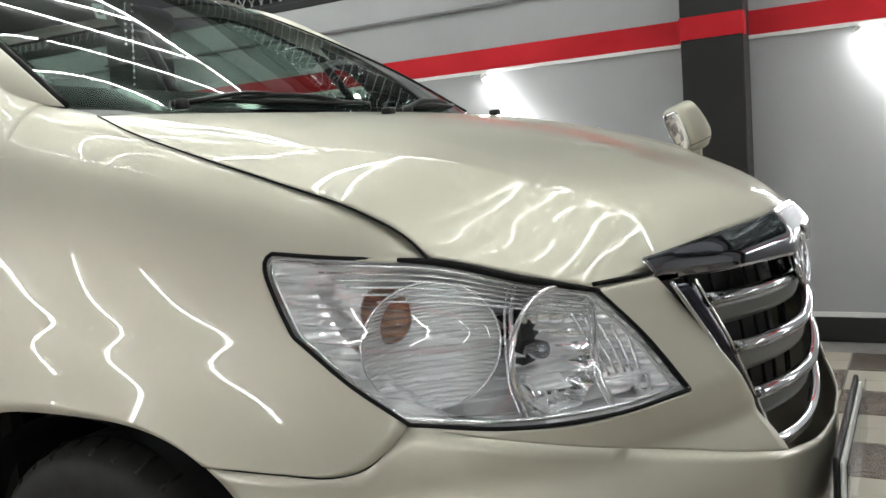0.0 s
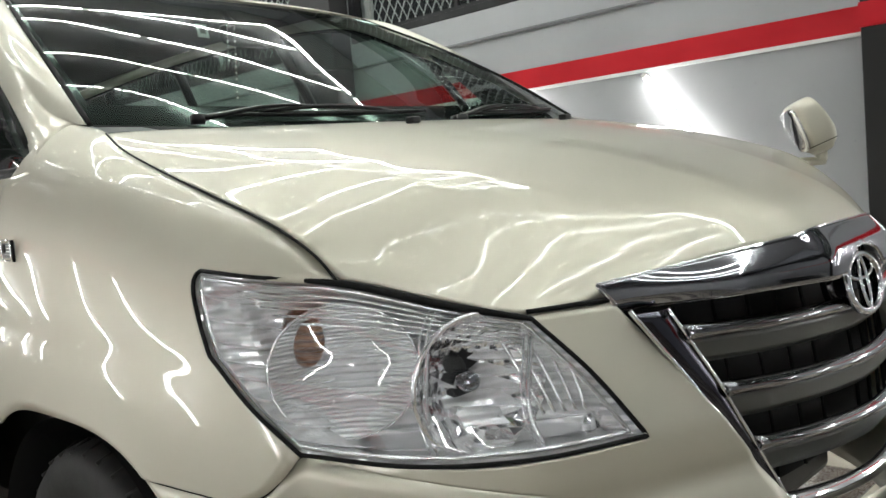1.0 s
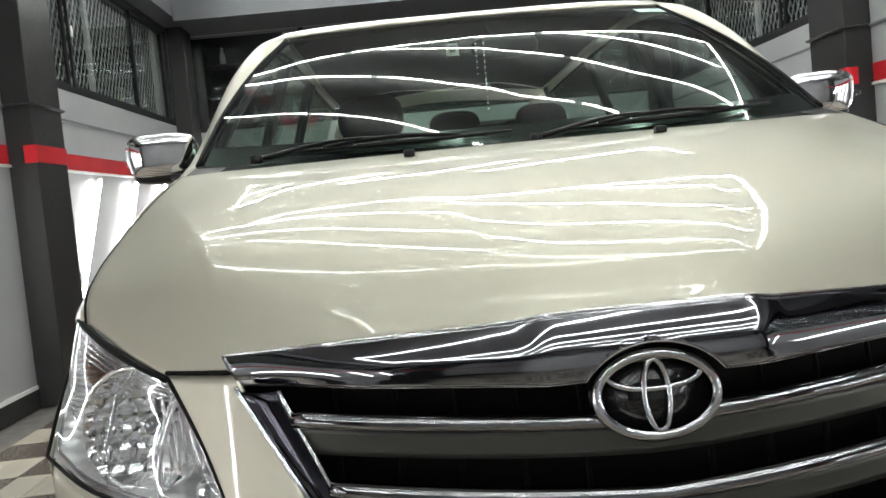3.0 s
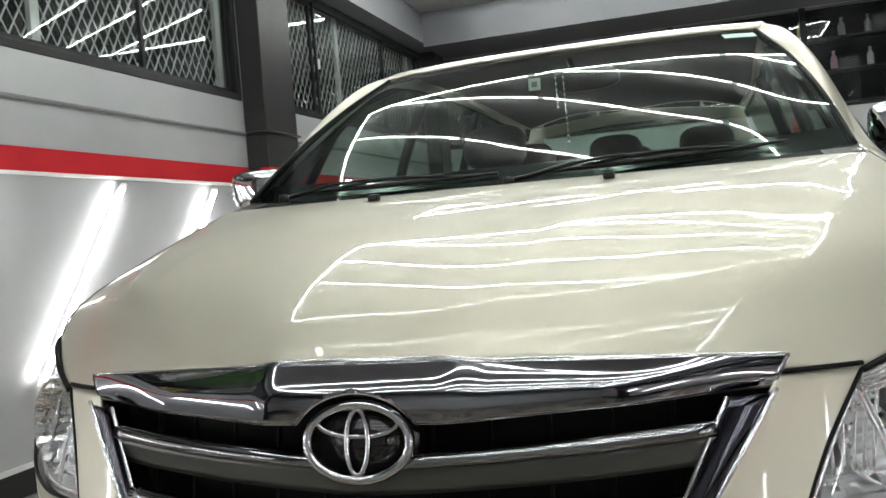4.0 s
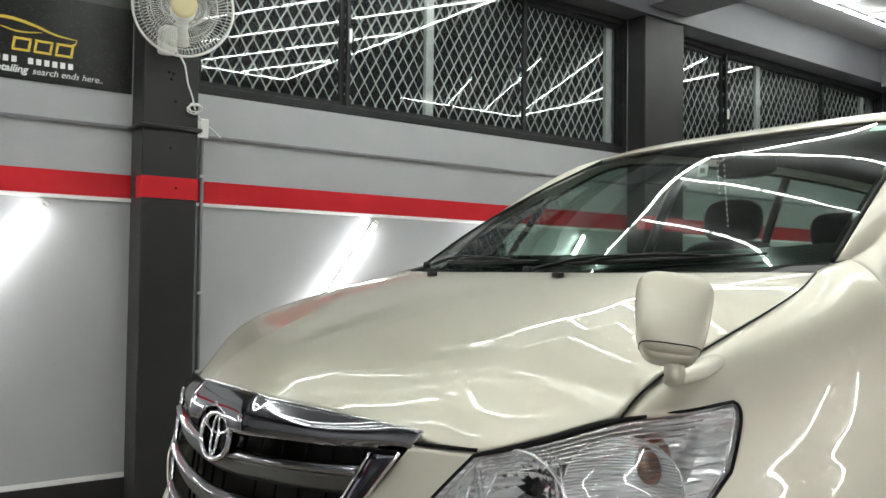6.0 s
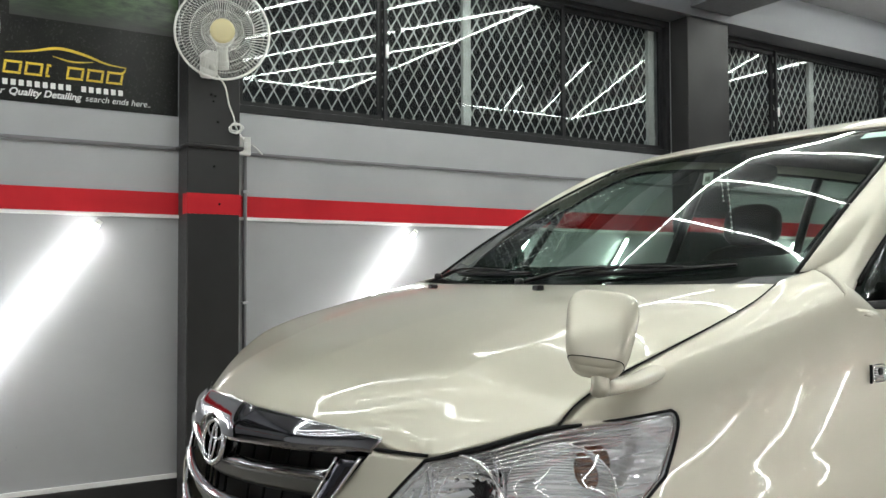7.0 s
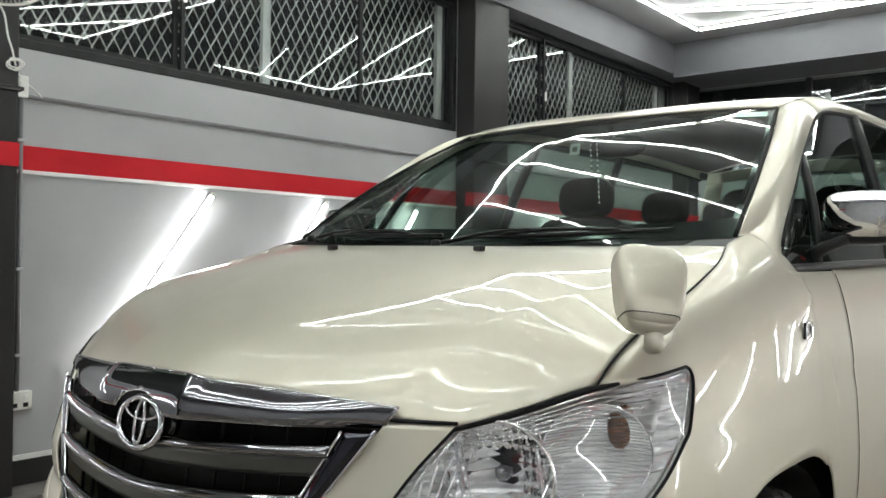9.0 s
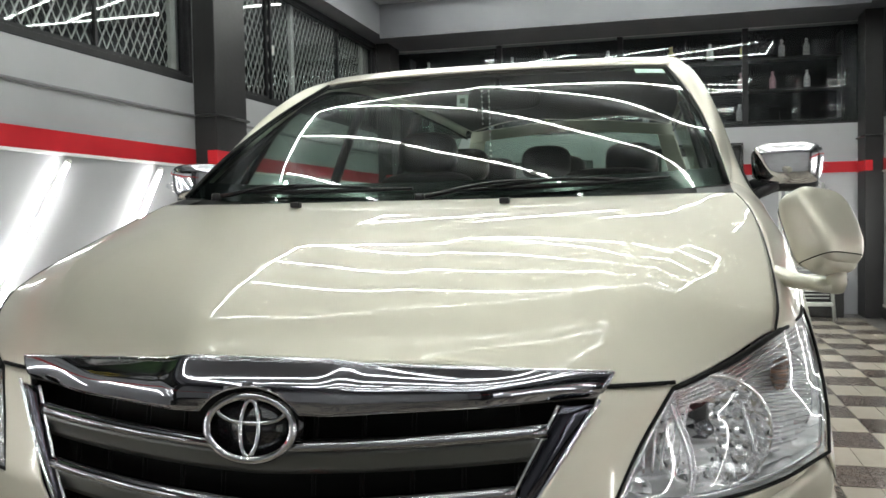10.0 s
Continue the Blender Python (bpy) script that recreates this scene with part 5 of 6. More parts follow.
# ---- wheels ----
ALLOY = textured(principled("alloy", (0.42, 0.42, 0.43), 0.3, 0.9), (0.38, 0.38, 0.39), (0.46, 0.46, 0.47), 30, 4, (0.25, 0.4), 0.05, 300)


def wheel(x, y, side):
    r, w = 0.307, 0.105
    root = cpart("wheel", lathe(bmesh.new(), [(0.200, -0.09), (0.205, -0.07), (0.190, -0.06), (0.190, 0.06), (0.205, 0.075), (0.200, 0.09)], 40, "x", (x, y, r)), ALLOY, "silver alloy wheel with black tyre")
    t = part("tyre", lathe(bmesh.new(), [(0.198, -w * 0.85), (0.235, -w), (0.280, -w * 0.98), (0.300, -w * 0.80), (r, -w * 0.5), (r, w * 0.5), (0.300, w * 0.80), (0.280, w * 0.98), (0.235, w), (0.198, w * 0.85)], 60, "x", (x, y, r)), RUBBER, root, "black tyre")
    for gx in (-0.05, -0.018, 0.018, 0.05):
        part("tread_groove", lathe(bmesh.new(), [(r + 0.0008, gx - 0.004), (r + 0.0012, gx), (r + 0.0008, gx + 0.004)], 48, "x", (x, y, r)), SEAL, t, "tread groove")
    for k in range(36):
        a = 2 * math.pi * k / 36
        bm = bmesh.new()
        c0 = Vector((0, math.cos(a), math.sin(a)))
        sweep(bm, [Vector((x + side * w * 0.55, y, r)) + c0 * (r + 0.0005), Vector((x + side * w * 0.9, y, r)) + c0 * 0.292], 0.004, 5)
        part("tread_block", bm, RUBBER, t)
    for k in range(5):
        a = 2 * math.pi * k / 5 + 0.3
        d = Vector((0, math.cos(a), math.sin(a)))
        part("spoke", sweep(bmesh.new(), [Vector((x + side * 0.075, y, r)) + d * q for q in (0.03, 0.1, 0.19)], [0.028, 0.022, 0.026], 8, flat=0.5), ALLOY, root, "alloy spoke")
    part("hub", lathe(bmesh.new(), [(0.001, side * 0.088), (0.035, side * 0.084), (0.045, side * 0.06)], 24, "x", (x, y, r)), ALLOY, root, "round hub cap")
    part("brake_disc", lathe(bmesh.new(), [(0.02, side * 0.01), (0.14, side * 0.01), (0.14, -side * 0.01), (0.02, -side * 0.01)], 32, "x", (x, y, r)), SLAT_GREY, root, "steel brake disc")


for side in (1, -1):
    for y in (0.905, 3.655):
        wheel(0.775 * side, y, side)
        bm = sheet(lambda u, v: Vector((lerp(0.50, 0.885, v) * side, y - 0.395 * math.cos(math.pi * u), 0.26 + 0.405 * math.sin(math.pi * u))), 24, 3)
        cpart("arch_liner", bm, BLACK_PLASTIC, "black wheel arch liner")
        cpart("arch_wall", box_bm(*sorted((0.49 * side, 0.50 * side)), y - 0.42, y + 0.42, 0.2, 0.70), BLACK_PLASTIC, "black inner wall of the wheel arch", False)

# ---- cabin ----
def dash(u, v):
    x = lerp(-0.72, 0.72, u)
    y = lerp(0.93, 1.52, v) + 0.06 * (1 - abs(x) / 0.72) * 0 + 0.10 * (abs(x) / 0.72) ** 2 * (1 - v)
    z = 1.085 + 0.045 * math.sin(math.pi * min(v * 0.9, 1)) - 0.30 * smooth_step(0.75, 1.0, v) + 0.035 * math.exp(-((x + 0.37) / 0.17) ** 2) * smooth_step(0.3, 0.7, v)
    return Vector((x, y, z))


cpart("dashboard", sheet(dash, 40, 24), TRIM_DARK, "dark grey dashboard top")
cpart("dashboard_front", box_bm(-0.70, 0.70, 1.40, 1.54, 0.45, 0.84, bevel=0.02), TRIM_GREY, "grey lower dashboard", False)
cpart("cabin_floor", box_bm(-0.72, 0.72, 1.0, 4.3, 0.36, 0.40), TRIM_DARK, "dark cabin carpet", False)
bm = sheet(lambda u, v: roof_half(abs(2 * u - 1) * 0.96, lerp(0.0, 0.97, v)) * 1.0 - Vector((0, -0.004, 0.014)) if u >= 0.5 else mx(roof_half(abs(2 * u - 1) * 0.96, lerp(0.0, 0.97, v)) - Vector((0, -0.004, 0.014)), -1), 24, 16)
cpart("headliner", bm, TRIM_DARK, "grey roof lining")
for side in (1, -1):
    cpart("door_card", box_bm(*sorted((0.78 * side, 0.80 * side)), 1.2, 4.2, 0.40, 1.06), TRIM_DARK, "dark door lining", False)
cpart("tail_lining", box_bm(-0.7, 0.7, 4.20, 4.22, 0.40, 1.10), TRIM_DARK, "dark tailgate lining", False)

# dark inner trim of the screen pillars, down to the corner of the dashboard
for side in (1, -1):
    inner_edge = spline([mx(SCREEN_SIDE(k / 6 * 0.62) + Vector((-0.030, 0.030, -0.012)), side) for k in range(7)])
    outer_edge = spline([mx(Vector((0.790, 1.10, 1.075)).lerp(Vector((0.742, 1.44, 1.305)), k / 6), side) for k in range(7)])
    def trim_skin(u, v):
        bow = Vector((-0.012 * side, 0.010, 0.004)) * math.sin(math.pi * u)
        return inner_edge(v).lerp(outer_edge(v) + Vector((0, 0.20 * (1 - v) * (0.4 + 0.6 * v), 0)), u) + bow
    solid(cpart("pillar_trim", sheet(trim_skin, 8, 16, flip=side < 0), TRIM_DARK, "dark inner trim of the screen pillar"), 0.004)

sw_c = Vector((-0.37, 1.60, 1.055))
tilt = Vector((0, -0.55, 0.83)).normalized()
s1 = Vector((1, 0, 0))
s2 = tilt.cross(s1).normalized()
stw = cpart("steering_wheel", sweep(bmesh.new(), [sw_c + (s1 * math.cos(a) + s2 * math.sin(a)) * 0.185 for a in [2 * math.pi * k / 40 for k in range(40)]], 0.015, 10, closed=True), TRIM_GREY, "grey steering wheel")
part("boss", rounded(sw_c - tilt * 0.02, (0.08, 0.065, 0.035), (s1, s2, tilt), 2.6), TRIM_GREY, stw, "steering wheel boss")
for a in (0.1, math.pi - 0.1, -math.pi / 2):
    part("spoke", sweep(bmesh.new(), [sw_c - tilt * 0.01, sw_c + (s1 * math.cos(a) + s2 * math.sin(a)) * 0.18], 0.013, 8), TRIM_GREY, stw, "steering wheel spoke")


def seat(x, y, w, name, label, head=1.345):
    root = cpart(name, rounded((x, y, 0.68), (w, 0.26, 0.11), ((1, 0, 0), (0, 1, 0), (0, 0.1, 1)), 4), TRIM_DARK, label)
    part("backrest", rounded((x, y + 0.28, 0.95), (w, 0.075, 0.32), ((1, 0, 0), (0, 1, -0.2), (0, 0.2, 1)), 4), TRIM_DARK, root, "padded backrest")
    n = 1 if w < 0.4 else 3
    for k in range(n):
        hx = x + (k - (n - 1) / 2) * 0.42
        part("headrest", rounded((hx, y + 0.345, head), (0.125, 0.055, 0.088), ((1, 0, 0), (0, 1, -0.15), (0, 0.15, 1)), 3), TRIM_DARK, root, "dark headrest")
        for d in (-0.045, 0.045):
            part("headrest_post", sweep(bmesh.new(), [(hx + d, y + 0.33, head - 0.145), (hx + d, y + 0.34, head - 0.035)], 0.006, 6), CHROME, root, "steel headrest post")


seat(-0.37, 1.95, 0.25, "front_seat", "dark cloth front seat")
seat(0.37, 2.05, 0.25, "front_seat", "dark cloth front seat set far back", 1.150)
seat(0.0, 2.85, 0.62, "rear_bench", "dark cloth rear bench seat")
seat(0.0, 3.65, 0.60, "rear_bench", "dark cloth rear bench seat")

ms = cpart("inside_mirror", rounded((0.085, 1.70, 1.470), (0.105, 0.022, 0.036), ((1, 0, 0), (0, 1, 0), (0, 0, 1)), 3), BLACK_PLASTIC, "black inside mirror")
part("mirror_stem", sweep(bmesh.new(), [(0.06, 1.71, 1.49), (0.04, 1.735, 1.52), (0.03, 1.745, 1.545)], 0.010, 8), BLACK_PLASTIC, ms, "black mirror stem")
for dx in (-0.018, 0.022):
    pts = [Vector((0.004 + dx * 0.6, 1.675 + 0.002 * k, 1.50 - 0.018 * k)) for k in range(7 if dx < 0 else 13)]
    ch = part("bead_chain", sweep(bmesh.new(), pts, 0.002, 5), CHROME, ms, "hanging bead chain")
    bm = bmesh.new()
    for q in pts:
        bmesh.ops.create_uvsphere(bm, u_segments=8, v_segments=5, radius=0.0032, matrix=Matrix.Translation(q))
    part("beads", bm, WHITE_PLASTIC, ms, "pale beads")

PAPER = principled("card_paper", (0.8, 0.82, 0.8), 0.5)
GREEN_TAG = principled("green_tag", (0.45, 0.66, 0.58), 0.5)


def sticker(u0, u1, v0, v1, side, mat, label):
    bm = sheet(lambda a, b: mx(screen_half(lerp(u0, u1, a), lerp(v0, v1, b)) + Vector((0, -0.0012, 0.0024)), side), 4, 4)
    return cpart("windscreen_sticker", bm, mat, label)


sticker(0.77, 0.945, 0.890, 0.945, 1, GREEN_TAG, "pale green label strip on the windscreen")

card = part("card", box_bm(-0.019, 0.019, -0.001, 0.001, -0.021, 0.021, bevel=0.0008), PAPER, ms, "small white card", False)
card.data.transform(pose(-0.078, 1.695, 1.474, -14, 0, 6))
ink = part("card_print", box_bm(-0.009, 0.009, -0.0022, -0.0012, -0.010, 0.008), TRIM_GREY, ms, "grey print", False)
ink.data.transform(pose(-0.078, 1.695, 1.474, -14, 0, 6))

# ---- things on the walls ----
def own_part(root, name, bm, mat, label="", smooth=True):
    ob = part(name, bm, mat, root, label, smooth)
    ob.matrix_parent_inverse = Matrix.Translation(-root.location)
    return ob


def wall_fan(c, face):
    """An oscillating fan on a bracket, its round wire guard towards face."""
    c, f = Vector(c), Vector(face).normalized()
    s = Vector((0, 0, 1)).cross(f).normalized()
    t = f.cross(s).normalized()
    root = tagged(empty("wall_fan", c), "white wall fan with a cream hub on the dark pillar", "fan")
    R = 0.228
    def ring(r, d, w, n=64):
        return sweep(bmesh.new(), [c + (s * math.cos(a) + t * math.sin(a)) * r + f * d for a in [2 * math.pi * k / n for k in range(n)]], w, 6, closed=True)
    own_part(root, "guard_ring", ring(R, 0.0, 0.006), WHITE_PLASTIC, "white guard ring")
    for r, d in ((0.20, 0.035), (0.15, 0.055), (0.10, 0.062)):
        own_part(root, "guard_hoop", ring(r, d, 0.0015), WHITE_PLASTIC)
    own_part(root, "guard_hoop", ring(0.16, -0.05, 0.0015), WHITE_PLASTIC)
    bm = bmesh.new()
    for k in range(80):
        a = 2 * math.pi * k / 80
        e = s * math.cos(a) + t * math.sin(a)
        e2 = s * math.cos(a + 0.12) + t * math.sin(a + 0.12)
        sweep(bm, [c + e * 0.055 + f * 0.064, c + e * 0.14 + f * 0.057, c + e2 * 0.205 + f * 0.032, c + e2 * R], 0.0011, 4)
        sweep(bm, [c + e * 0.06 - f * 0.055, c + e * 0.15 - f * 0.052, c + e * R], 0.0011, 4)
    tagged(own_part(root, "wire_guard", bm, WHITE_PLASTIC, "fine white guard wires"), kind="stuff")
    cream = principled("cream_plastic", (0.62, 0.55, 0.32), 0.4)
    own_part(root, "hub_cap", sweep(bmesh.new(), [c + f * 0.055, c + f * 0.066, c + f * 0.074], [0.060, 0.060, 0.045], 24), cream, "cream hub cap")
    own_part(root, "motor", sweep(bmesh.new(), [c - f * 0.05, c - f * 0.09, c - f * 0.15], [0.055, 0.060, 0.045], 20), WHITE_PLASTIC, "white motor housing")
    blade_mat = glass("clear_blade", (0.80, 0.80, 0.78), 0.2, 1.3)
    for k in range(3):
        a0 = 2 * math.pi * k / 3 + 0.5
        def blade(u, v):
            r = lerp(0.04, 0.195, u)
            a = a0 + (v - 0.5) * 1.5 * (0.5 + 0.5 * u)
            return c + (s * math.cos(a) + t * math.sin(a)) * r + f * (0.02 * (v - 0.5))
        own_part(root, "blade", sheet(blade, 6, 8), blade_mat, "clear fan blade")
    wall_pt = Vector((XL + 0.172, c.y - 0.03, c.z - 0.16))
    own_part(root, "neck", sweep(bmesh.new(), [c - f * 0.11, c - f * 0.12 - t * 0.09, c - f * 0.10 - t * 0.16], [0.030, 0.028, 0.035], 12), WHITE_PLASTIC, "white neck")
    own_part(root, "bracket", box_bm(wall_pt.x, wall_pt.x + 0.10, wall_pt.y - 0.036, wall_pt.y + 0.036, wall_pt.z - 0.040, wall_pt.z + 0.09, bevel=0.016), WHITE_PLASTIC, "white wall bracket")
    own_part(root, "speed_knob", sweep(bmesh.new(), [wall_pt + Vector((0.10, 0, 0)), wall_pt + Vector((0.118, 0, 0))], 0.016, 12), WHITE_PLASTIC, "round speed knob")
    # cord down to the socket
    pts = [wall_pt + Vector((0.085, 0.025, -0.02)), Vector((-2.35, 0.745, 2.12)), Vector((-2.375, 0.775, 2.03)), Vector((-2.405, 0.808, 1.98)), Vector((-2.415, 0.825, 1.93)), Vector((-2.50, 0.875, 1.905)), Vector((XL + 0.03, 0.92, 1.895))]
    sp = spline(pts)
    own_part(root, "cord", sweep(bmesh.new(), [sp(k / 24) for k in range(25)], 0.0042, 6), WHITE_PLASTIC, "white power cord")
    for k, (ry, rz, tip) in enumerate(((0.034, 0.022, 0.5), (0.028, 0.026, -0.6), (0.038, 0.016, 0.1))):
        lp = []
        for n in range(32):
            a = 2 * math.pi * n / 32
            dy, dz = ry * math.cos(a), rz * math.sin(a)
            lp.append(Vector((-2.412 + 0.006 * k + 0.006 * math.sin(2 * a), 0.822 + dy * math.cos(tip) - dz * math.sin(tip), 1.918 + dy * math.sin(tip) + dz * math.cos(tip))))
        own_part(root, "cord_loop", sweep(bmesh.new(), lp, 0.0036, 6, closed=True), WHITE_PLASTIC, "coiled white cord")
    return root


wall_fan((-2.25, 0.70, 2.36), (1.0, -0.32, -0.12))

bx = tagged(empty("switch_box", (XL, 0.927, 1.85)), "small white switch box on the wall beside the pillar", "switch")
own_part(bx, "cover", box_bm(XL + 0.001, XL + 0.035, 0.895, 0.960, 1.805, 1.905, bevel=0.004), WHITE_PLASTIC, "white cover", False)
own_part(bx, "rocker", box_bm(XL + 0.035, XL + 0.041, 0.915, 0.940, 1.835, 1.875, bevel=0.002), WHITE_TRIM, "rocker", False)
own_part(bx, "loose_wire", sweep(bmesh.new(), [(XL + 0.02, 0.96, 1.87), (XL + 0.03, 0.99, 1.85), (XL + 0.02, 1.03, 1.818)], 0.003, 6), WHITE_PLASTIC, "loose white wire")
pipe = tagged(empty("cable_pipe", (XL, 0.935, 1.1)), "upright cable pipe on the wall, shadow painted into its grey", "pipe")
own_part(pipe, "pipe", sweep(bmesh.new(), [(XL + 0.012, 0.935, 1.803), (XL + 0.012, 0.935, 0.44)], 0.0115, 10), PIPE_SHADED, "upright pipe")
for z in (1.6, 1.0, 0.6):
    own_part(pipe, "clip", box_bm(XL + 0.001, XL + 0.027, 0.918, 0.952, z, z + 0.015, bevel=0.002), WALL_GREY, "pipe clip", False)
soc = tagged(empty("wall_socket", (XL, 0.94, 0.40)), "white double wall socket near the floor", "socket")
own_part(soc, "box", box_bm(XL + 0.001, XL + 0.040, 0.885, 0.995, 0.355, 0.440, bevel=0.004), WHITE_PLASTIC, "white socket box", False)
for y in (0.915, 0.965):
    own_part(soc, "switch", box_bm(XL + 0.040, XL + 0.045, y - 0.010, y + 0.010, 0.40, 0.425, bevel=0.002), WHITE_TRIM, "small switch", False)
    own_part(soc, "socket_hole", box_bm(XL + 0.0402, XL + 0.0412, y - 0.012, y + 0.012, 0.368, 0.388), BLACK_PLASTIC, "dark socket hole", False)

# ---- poster ----
POSTER_BLACK = textured(principled("poster_black", (0.012, 0.012, 0.012), 0.25, spec=0.2), (0.010, 0.010, 0.010), (0.020, 0.021, 0.019), 3, 6, (0.2, 0.32), 0.02, 100)
GOLD = principled("gold_print", (0.62, 0.44, 0.03), 0.35)
PRINT_WHITE = principled("white_print", (0.75, 0.75, 0.74), 0.35)
FIELD = textured(principled("printed_fields", (0.05, 0.12, 0.03), 0.3), (0.008, 0.024, 0.008), (0.10, 0.19, 0.075), 16, 10, (0.25, 0.35), 0.0, 100, (1, 1, 3.5))
PX = XL + 0.004
poster = tagged(empty("poster", (XL, -0.6, 2.5)), "large black advertising banner with gold lettering and a green landscape", "poster")
own_part(poster, "sheet", box_bm(XL + 0.001, PX, -2.9, 0.575, 1.985, 3.05), POSTER_BLACK, "glossy black banner", False)


def printed(name, outline, mat, lift, label):
    """A flat printed shape on the banner, from an outline in y and z."""
    bm = bmesh.new()
    bm.faces.new([bm.verts.new((PX + lift, y, z)) for y, z in outline])
    bmesh.ops.triangulate(bm, faces=bm.faces)
    return own_part(poster, name, bm, mat, label, False)


nt = FIELD.node_tree
rise_tc = nt.nodes.new("ShaderNodeTexCoord")
rise_sep = nt.nodes.new("ShaderNodeSeparateXYZ")
rise_map = nt.nodes.new("ShaderNodeMapRange")
rise_map.inputs["From Min"].default_value, rise_map.inputs["From Max"].default_value = -0.10, 0.16
rise_mix = nt.nodes.new("ShaderNodeMixRGB")
rise_mix.inputs[1].default_value = (0.012, 0.013, 0.012, 1)
nt.links.new(rise_tc.outputs["Object"], rise_sep.inputs[0])
nt.links.new(rise_sep.outputs["Z"], rise_map.inputs["Value"])
nt.links.new(rise_map.outputs[0], rise_mix.inputs[0])
nt.links.new(nt.nodes["Principled BSDF"].inputs["Base Color"].links[0].from_socket, rise_mix.inputs[2])
nt.links.new(rise_mix.outputs[0], nt.nodes["Principled BSDF"].inputs["Base Color"])
field = printed("landscape", [(-0.22, 2.40), (0.57, 2.40), (0.57, 3.04), (-0.22, 3.04)], FIELD, 0.0008, "printed green fields that fade into the black")
field.data.transform(Matrix.Translation((0, 0, -2.5)))
field.location.z += 2.5


def band_shape(pts, w):
    c = spline([(0, y, z) for y, z in pts])
    up_ = [c(k / 30) for k in range(31)]
    return [(p.y, p.z + w * math.sin(math.pi * (0.08 + 0.84 * k / 30))) for k, p in enumerate(up_)] + [(p.y, p.z - w * math.sin(math.pi * (0.08 + 0.84 * k / 30))) for k, p in reversed(list(enumerate(up_)))]
printed("gold_curve", band_shape([(-0.235, 2.215), (-0.12, 2.235), (0.0, 2.263), (0.12, 2.245), (0.22, 2.215), (0.315, 2.205)], 0.007), GOLD, 0.0012, "gold curved line")
printed("gold_curve", band_shape([(-0.03, 2.222), (0.06, 2.205), (0.16, 2.215)], 0.004), GOLD, 0.0016, "gold curved line")
printed("gold_curve", band_shape([(0.315, 2.208), (0.305, 2.185), (0.285, 2.175)], 0.006), GOLD, 0.0020, "gold curved line")
# the maker's name as plain gold and white shapes
for k in range(6):
    y, w, t = -0.245 + 0.0925 * k, (0.078 if k != 2 else 0.020), 0.011
    lean = 0.006
    printed("gold_shape", [(y, 2.117), (y + w, 2.117), (y + w, 2.117 + t), (y, 2.117 + t)], GOLD, 0.0012, "gold shape")
    printed("gold_shape", [(y + lean, 2.180 - t), (y + w + lean, 2.180 - t), (y + w + lean, 2.180), (y + lean, 2.180)], GOLD, 0.0012, "gold shape")
    printed("gold_shape", [(y, 2.130), (y + t, 2.130), (y + t + lean, 2.167), (y + lean, 2.167)], GOLD, 0.0012, "gold shape")
    if k != 2:
        printed("gold_shape", [(y + w - t, 2.130), (y + w, 2.130), (y + w + lean, 2.167), (y + w - t + lean, 2.167)], GOLD, 0.0012, "gold shape")
for k in range(16):
    if k != 9:
        y = -0.245 + 0.0348 * k
        printed("white_bar", [(y, 2.062), (y + 0.022, 2.062), (y + 0.022, 2.090), (y, 2.090)], PRINT_WHITE, 0.0012, "white bar")


def wall_text(body, y, z, size, shear, bold):
    cu = bpy.data.curves.new("lettering", "FONT")
    cu.body, cu.size, cu.shear, cu.offset = body, size, shear, bold
    tmp = new("lettering_source", cu)
    me = bpy.data.meshes.new_from_object(tmp.evaluated_get(bpy.context.evaluated_depsgraph_get()))
    bpy.data.objects.remove(tmp)
    width = max(v.co.x for v in me.vertices)
    for v in me.vertices:
        v.co = Vector((PX + 0.0012, y + v.co.x, z + v.co.y))
    me.materials.clear()
    me.materials.append(PRINT_WHITE)
    ob = new("lettering", me)
    ob.parent = poster
    ob.matrix_parent_inverse = Matrix.Translation(-poster.location)
    tagged(ob, "white slogan lettering")
    return y + width


yy = wall_text("Your", -0.335, 2.018, 0.047, 0.25, 0.0)
yy = wall_text("Quality Detailing", yy + 0.014, 2.018, 0.047, 0.25, 0.0012)
yy = wall_text("search ends here..", yy + 0.014, 2.018, 0.043, 0.25, 0.0)
# part of a printed car: a wheel at the banner's middle
WHITE_CAR = textured(principled("printed_silver", (0.5, 0.5, 0.5), 0.3), (0.3, 0.3, 0.3), (0.6, 0.6, 0.6), 8, 5, (0.25, 0.35), 0, 100)
for r0, r1 in ((0.20, 0.165), (0.155, 0.14)):
    ang = [2 * math.pi * k / 40 for k in range(41)]
    bm = bmesh.new()
    va = [bm.verts.new((PX + 0.0012, -0.40 + r0 * 0.72 * math.cos(a), 2.33 + r0 * math.sin(a))) for a in ang[:-1]]
    vb = [bm.verts.new((PX + 0.0012, -0.40 + r1 * 0.72 * math.cos(a), 2.33 + r1 * math.sin(a))) for a in ang[:-1]]
    for k in range(40):
        bm.faces.new((va[k], va[(k + 1) % 40], vb[(k + 1) % 40], vb[k]))
    own_part(poster, "printed_wheel", bm, WHITE_CAR, "printed silver wheel", False)
